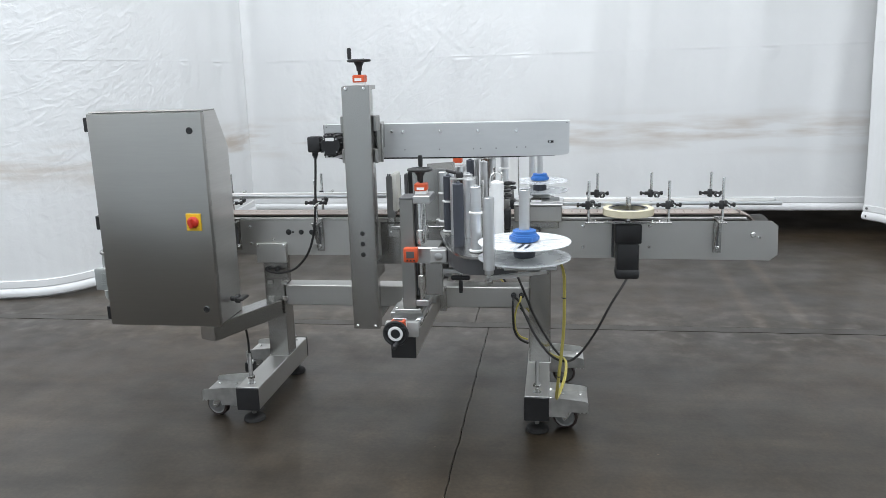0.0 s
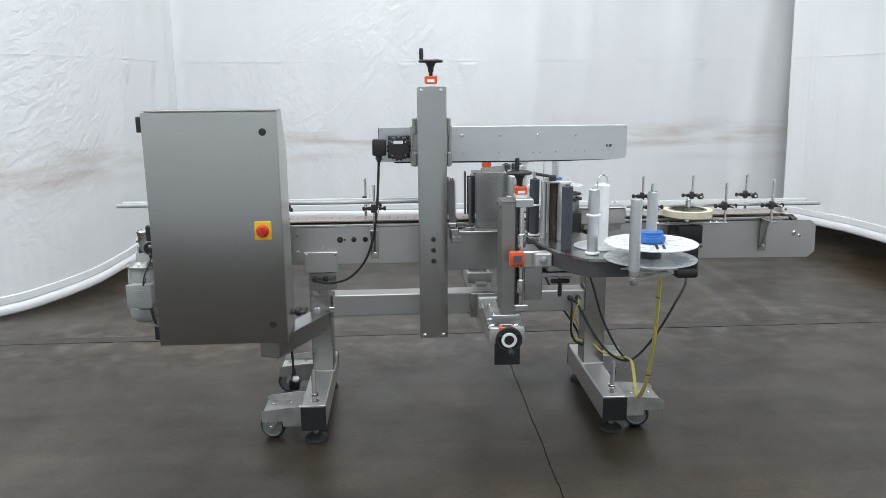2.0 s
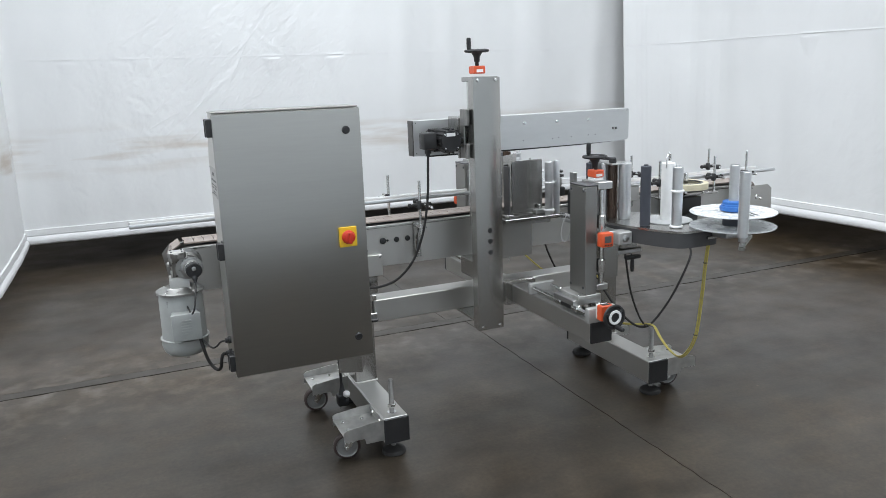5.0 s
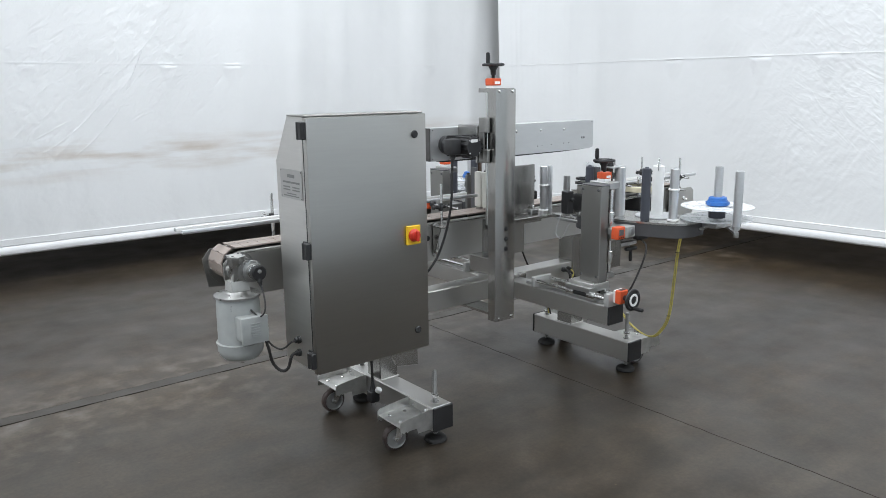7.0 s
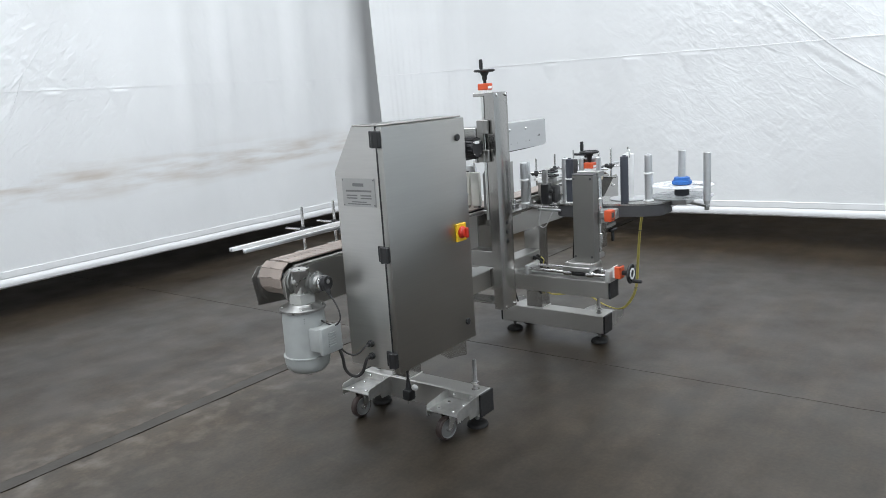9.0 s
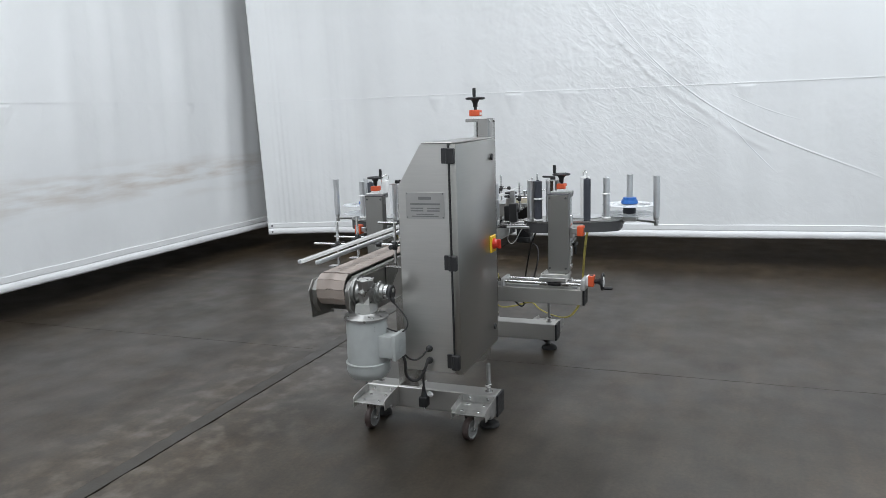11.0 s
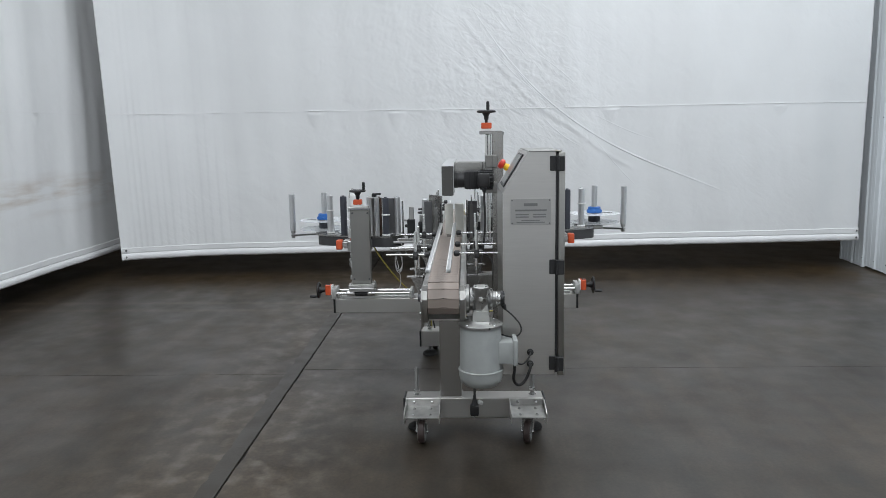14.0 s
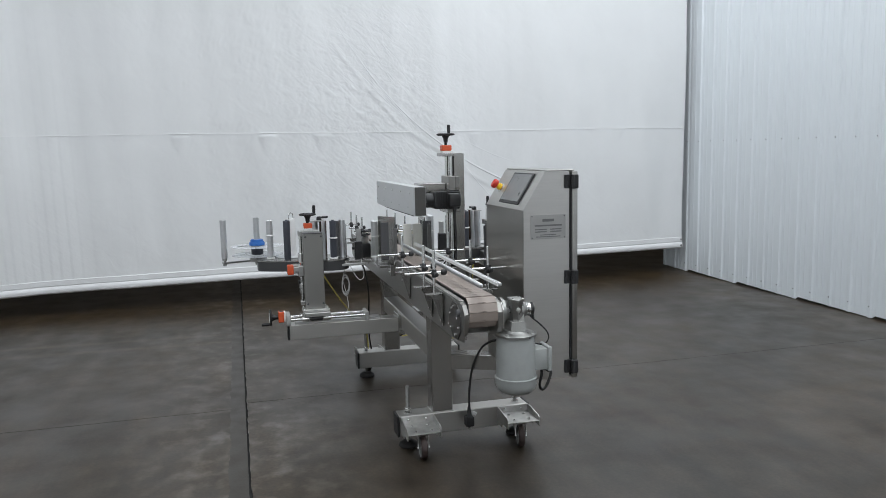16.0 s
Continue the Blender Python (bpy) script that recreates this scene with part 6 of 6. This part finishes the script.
rail(-2.245, -0.78, 3.471, 0.970)
rail(-2.245, -0.78, 3.552, 0.970)
rail(0.04, 0.970, 3.408, 0.941)
rail(0.04, 0.982, 3.545, 0.938)


def guide_post(x, y, z0, z1, zr, y_rail, bracket, reach=0.055):
    """An upright rod with a black cross clamp that holds a rail by a short rod."""
    s = 1 if y_rail > y else -1
    g = thing("guide_post", (x, y, z0), "steel guide post with a black cross clamp", "guide post", "guide posts")
    part("post_rod", rod(B(), (x, y, z0), (x, y, z1), 0.0063, 14), BRIGHT, g)
    cl = part("cross_clamp", lathe(B(), (x - 0.004, y, zr - 0.018), (0, 0, 1), [(0.009, 0), (0.0115, 0.003), (0.0115, 0.032), (0.009, 0.036)], 16), BLACK, g, "black plastic cross clamp")
    part("clamp_body", box(B(), x - 0.032, y - 0.008, zr - 0.008, x + 0.030, y + 0.008, zr + 0.008, 0.004, 2), RUBBER, cl)
    for q in (-1, 1):
        part("clamp_knob", lathe(B(), (x + q * 0.032, y, zr), (q, 0, 0), [(0.005, -0.004), (0.005, 0.008), (0.0095, 0.010), (0.0095, 0.018), (0.007, 0.020)], 10), RUBBER, cl)
    part("rail_rod", rod(B(), (x + 0.018, y - s * reach, zr), (x + 0.018, y_rail - s * 0.008, zr), 0.0055, 12), BRIGHT, g)
    part("rail_clip", lathe(B(), (x + 0.018, y_rail - s * 0.036, zr), (0, s, 0), [(0.008, 0), (0.013, 0.004), (0.014, 0.02), (0.009, 0.026)], 14), BLACK, g, "black rail clip")
    if bracket:
        yp = 3.407 if y < 3.5 else 3.589
        a, b = sorted((yp, yp - 0.005 * s))
        br = part("slotted_bracket", box(B(), x - 0.020, a, 0.722, x + 0.014, b, z0 + 0.012, 0.001), STEEL, g)
        part("gusset", prism(B(), [(yp, 0.735), (yp - s * 0.010, 0.738), (y - s * 0.006, z0 - 0.030), (y - s * 0.016, z0 - 0.012), (y - s * 0.018, z0), (yp, z0)], "x", x - 0.020, x - 0.016), STEEL, br)
        a, b = sorted((yp, y - 0.04 * s))
        part("bracket_top", box(B(), x - 0.020, a, z0 - 0.003, x + 0.014, b, z0 + 0.003, 0.001), STEEL, br)
        part("bracket_slot", box(B(), x - 0.007, yp - 0.006 * s - 0.0006, 0.74, x + 0.001, yp - 0.006 * s + 0.0006, z0 - 0.03), DARKSTEEL, br)
        part("bracket_bolt", lathe(B(), (x - 0.003, yp - 0.005 * s, 0.745), (0, -s, 0), [(0.009, 0), (0.009, 0.005), (0.006, 0.007)], 6), BRIGHT, br)
    return g


guide_post(0.149, 3.328, 0.872, 1.055, 0.948, 3.408, False)
guide_post(0.487, 3.328, 0.872, 1.053, 0.948, 3.408, False)
guide_post(0.712, 3.346, 0.872, 1.062, 0.945, 3.408, True)
for x in (0.202, 0.448, 0.715):
    guide_post(x, 3.622, 0.850, 1.052, 0.955, 3.545, True)
for x in (-1.09, -1.50, -1.77):
    guide_post(x, 3.362, 0.865, 1.062, 0.958, 3.471, True, 0.095)
for x in (-1.14, -1.61, -1.80):
    guide_post(x, 3.625, 0.865, 1.062, 0.958, 3.552, True, 0.13)

# ---- spacing wheel ----
sw_ = thing("spacing_wheel", (0.318, 3.34, 0.63), "cream rubber-tyred spacing wheel on a black motor", "spacing wheel")
part("tyre", pipe(B(), (0.318, 3.34, 0.905), (0, 0, 1), 0.108, 0.080, 0.030, 56), CREAM, sw_, "cream rubber tyre")
part("disc", lathe(B(), (0.318, 3.34, 0.908), (0, 0, 1), [(0.080, 0), (0.080, 0.006), (0.03, 0.007), (0.02, 0.016)], 40), BLACKMETAL, sw_)
part("rim_ring", pipe(B(), (0.318, 3.34, 0.932), (0, 0, 1), 0.084, 0.072, 0.004, 40), DARKSTEEL, sw_)
part("shaft", rod(B(), (0.318, 3.34, 0.875), (0.318, 3.34, 0.982), 0.0115, 18), BRIGHT, sw_)
part("gear_head", box(B(), 0.262, 3.285, 0.785, 0.374, 3.396, 0.868, 0.006, 2), BLACKMETAL, sw_)
part("motor_can", box(B(), 0.270, 3.292, 0.632, 0.366, 3.388, 0.785, 0.012, 2), BLACKMETAL, sw_)
part("motor_end", box(B(), 0.266, 3.288, 0.624, 0.370, 3.392, 0.672, 0.014, 2), BLACK, sw_)
part("mount_bar", box(B(), 0.135, 3.312, 0.868, 0.50, 3.342, 0.875, 0.001), STEEL, sw_)
for x in (0.145, 0.46):
    part("mount_arm", box(B(), x, 3.342, 0.868, x + 0.03, 3.412, 0.873, 0.001), STEEL, sw_)
for x in (0.18, 0.23, 0.42, 0.45):
    bolt(sw_, (x, 3.327, 0.875), (0, 0, 1), 0.006, 0.006)
part("mount_plate", box(B(), 0.255, 3.396, 0.70, 0.265, 3.41, 0.87, 0.001), DARKSTEEL, sw_)

# steel sensor housing beside the belt
sh = thing("sensor_housing", (-0.05, 3.33, 0.86), "grey steel sensor housing beside the conveyor belt", "housing")
part("housing", box(B(), -0.175, 3.335, 0.872, 0.035, 3.402, 0.945, 0.004), STEEL_H, sh)
part("lid", box(B(), -0.178, 3.33, 0.945, 0.038, 3.404, 0.951, 0.002), ALU, sh)
part("foot", box(B(), -0.15, 3.36, 0.84, 0.02, 3.41, 0.872, 0.002), STEEL, sh)
part("probe", box(B(), -0.15, 3.30, 0.79, -0.06, 3.40, 0.84, 0.006), BLACK, sh)


# ---- cables ----
def cable(points, r, mat, label, steps=8):
    bm = sweep(B(), spline(points, steps), r, 8)
    return solid("cable", bm, mat, label, "cable", points[0], "cables")


cable([(-1.063, 3.312, 1.175), (-1.066, 3.312, 1.12), (-1.072, 3.308, 1.02), (-1.082, 3.315, 0.92), (-1.10, 3.33, 0.82), (-1.14, 3.345, 0.72), (-1.21, 3.36, 0.645), (-1.29, 3.38, 0.617), (-1.345, 3.395, 0.618), (-1.372, 3.404, 0.625)], 0.0055, RUBBER, "black motor cable drooping to a gland on the post")
cable([(0.318, 3.31, 0.626), (0.29, 3.25, 0.60), (0.245, 3.23, 0.53), (0.18, 3.25, 0.39), (0.115, 3.28, 0.28), (0.058, 3.29, 0.240), (-0.01, 3.30, 0.262), (-0.08, 3.335, 0.34), (-0.135, 3.375, 0.44), (-0.16, 3.395, 0.49), (-0.185, 3.412, 0.505)], 0.0055, RUBBER, "black cable drooping below the spacing wheel motor")
cable([(-0.225, 3.10, 0.82), (-0.20, 3.14, 0.76), (-0.15, 3.186, 0.651), (-0.08, 3.235, 0.46), (0.0, 3.27, 0.31), (0.055, 3.285, 0.243)], 0.005, RUBBER, "black cable hanging from the label tray")
YP = [(-0.02, 2.74, 0.84), (0.02, 2.80, 0.82), (0.040, 2.85, 0.76), (0.043, 2.870, 0.66), (0.041, 2.881, 0.517), (0.024, 2.89, 0.327), (0.016, 2.935, 0.228), (0.016, 2.99, 0.190), (0.035, 3.08, 0.192), (0.055, 3.17, 0.222), (0.057, 3.22, 0.262), (0.045, 3.265, 0.262), (0.01, 3.32, 0.250), (-0.03, 3.40, 0.245), (-0.06, 3.432, 0.27)]
cable(YP, 0.0042, YCABLE, "yellow sensor cable looping down to the foot", 8)
cable([(x - 0.005, y + 0.006, z + 0.003) for x, y, z in YP], 0.0034, YCABLE, "thin yellow sensor cable tied to its neighbour", 8)
for k in (3, 5, 8, 11):
    x, y, z = YP[k]
    solid("cable_tie", pipe(B(), (x - 0.004, y + 0.004, z - 0.002), (0.05, 0.05, 1), 0.0105, 0.0085, 0.004, 14), BLACK, "black cable tie round the yellow cables", "cable tie", (x, y, z), "cable ties")
cable([(-0.150, 3.412, 0.505), (-0.154, 3.392, 0.490), (-0.168, 3.39, 0.46), (-0.178, 3.40, 0.41), (-0.176, 3.41, 0.35), (-0.158, 3.424, 0.31), (-0.12, 3.434, 0.29)], 0.0046, YCABLE, "yellow cable curling round the post")
cable([(-0.183, 3.412, 0.505), (-0.185, 3.39, 0.485), (-0.187, 3.386, 0.45), (-0.186, 3.392, 0.40), (-0.180, 3.405, 0.34), (-0.158, 3.424, 0.295), (-0.118, 3.436, 0.27)], 0.0055, RUBBER, "black cable curling round the post")
cable([(-2.042, 3.252, 0.775), (-2.046, 3.225, 0.752), (-2.055, 3.195, 0.718), (-2.062, 3.190, 0.688), (-2.07, 3.212, 0.668), (-2.075, 3.245, 0.672), (-2.08, 3.278, 0.684)], 0.0032, RUBBER, "thin black encoder cable looping to the terminal box")
cable([(-2.05, 3.222, 0.575), (-2.042, 3.214, 0.53), (-2.03, 3.218, 0.48), (-2.015, 3.206, 0.452), (-2.0, 3.186, 0.445), (-1.99, 3.166, 0.462), (-1.987, 3.150, 0.498), (-1.98, 3.145, 0.517), (-1.966, 3.144, 0.519)], 0.0062, RUBBER, "black motor supply cable hanging in a loop below the cabinet gland")
cable([(-2.048, 3.220, 0.575), (-2.03, 3.203, 0.547), (-2.012, 3.182, 0.536), (-1.998, 3.162, 0.546), (-1.985, 3.148, 0.564), (-1.966, 3.144, 0.569)], 0.0036, RUBBER, "thin black signal cable entering the cabinet")
cable([(-1.60, 3.25, 0.575), (-1.57, 3.285, 0.565), (-1.53, 3.325, 0.52), (-1.50, 3.36, 0.42), (-1.486, 3.374, 0.30), (-1.483, 3.375, 0.20)], 0.0058, RUBBER, "black hanging mains cable")
pg = thing("mains_plug", (-1.482, 3.376, 0.115), "black mains plug with a pale collar hanging from its cable", "plug")
part("plug_body", box(B(), -1.506, 3.354, 0.114, -1.458, 3.398, 0.166, 0.008, 2), BLACK, pg)
part("plug_neck", lathe(B(), (-1.482, 3.376, 0.164), (0, 0, 1), [(0.018, 0), (0.014, 0.010), (0.009, 0.034), (0.0075, 0.05)], 16), BLACK, pg)
for dx in (-0.01, 0.01):
    part("pin", rod(B(), (-1.482 + dx, 3.376, 0.096), (-1.482 + dx, 3.376, 0.115), 0.003, 8), BRIGHT, pg)
part("plug_collar", lathe(B(), (-1.472, 3.352, 0.166), (0.2, -0.5, 1), [(0.013, 0), (0.015, 0.003), (0.015, 0.014), (0.011, 0.018)], 18), WHITE, pg)
cable([(-0.30, 3.72, 0.83), (-0.30, 3.69, 0.74), (-0.28, 3.67, 0.60), (-0.19, 3.66, 0.42), (-0.10, 3.645, 0.28), (-0.075, 3.63, 0.185)], 0.005, RUBBER, "black cable hanging from the far label tray")
cable([(-0.42, 3.98, 0.79), (-0.40, 3.93, 0.70), (-0.33, 3.84, 0.56), (-0.22, 3.75, 0.44), (-0.12, 3.68, 0.35), (-0.078, 3.655, 0.27), (-0.07, 3.65, 0.185)], 0.0048, YCABLE, "yellow cable hanging from the far label tray")
coil = []
for k in range(34):
    a = 2 * math.pi * k / 8
    coil.append((-0.40 + 0.012 * math.sin(a * 0.3), 3.83 + 0.022 * math.cos(a), 0.70 + 0.055 * math.sin(a) - 0.0008 * k))
cable([(-0.40, 3.83, 0.80)] + coil + [(-0.41, 3.82, 0.58), (-0.42, 3.83, 0.52)], 0.0026, GCABLE, "coiled grey sensor cable tied below the tray", 4)

# ---- belt links ----
def link_mesh():
    bm = B()
    tabs = [(-0.0184, -0.0615), (0.0184, -0.0615), (0.0184, -0.012), (0.0210, -0.012), (0.0210, -0.004), (0.0184, -0.004), (0.0184, 0.004), (0.0210, 0.004), (0.0210, 0.012), (0.0184, 0.012),
            (0.0184, 0.0615), (-0.0184, 0.0615), (-0.0184, 0.0135), (-0.0150, 0.0135), (-0.0150, -0.0135), (-0.0184, -0.0135)]
    prism(bm, tabs, "z", -0.005, 0.0)
    box(bm, -0.012, -0.02, -0.012, 0.012, 0.02, -0.005)
    return finish(bm, "belt_link", CHAIN)


LINK = link_mesh()
TOP_Z, Y_MID, PITCH = 0.892, 3.498, 0.0381
path_links = []
x = -2.035
while x < 0.80:
    path_links.append(((x, Y_MID, TOP_Z), 0))
    x += PITCH
R0 = 0.066
for k in range(1, 6):
    a = k * PITCH / R0
    path_links.append(((-2.050 - R0 * math.sin(a), Y_MID, TOP_Z - R0 + R0 * math.cos(a)), -math.degrees(a)))
for k in range(1, 5):
    a = k * PITCH / 0.09
    path_links.append(((0.80 + 0.09 * math.sin(a), Y_MID, TOP_Z - 0.09 + 0.09 * math.cos(a)), math.degrees(a)))
for p, a in path_links:
    ob = new("belt_link", LINK)
    ob.parent = conveyor
    ob.matrix_basis = Matrix.Translation(Vector(p) - conveyor.location) @ pose(0, 0, 0, 0, a, 0)
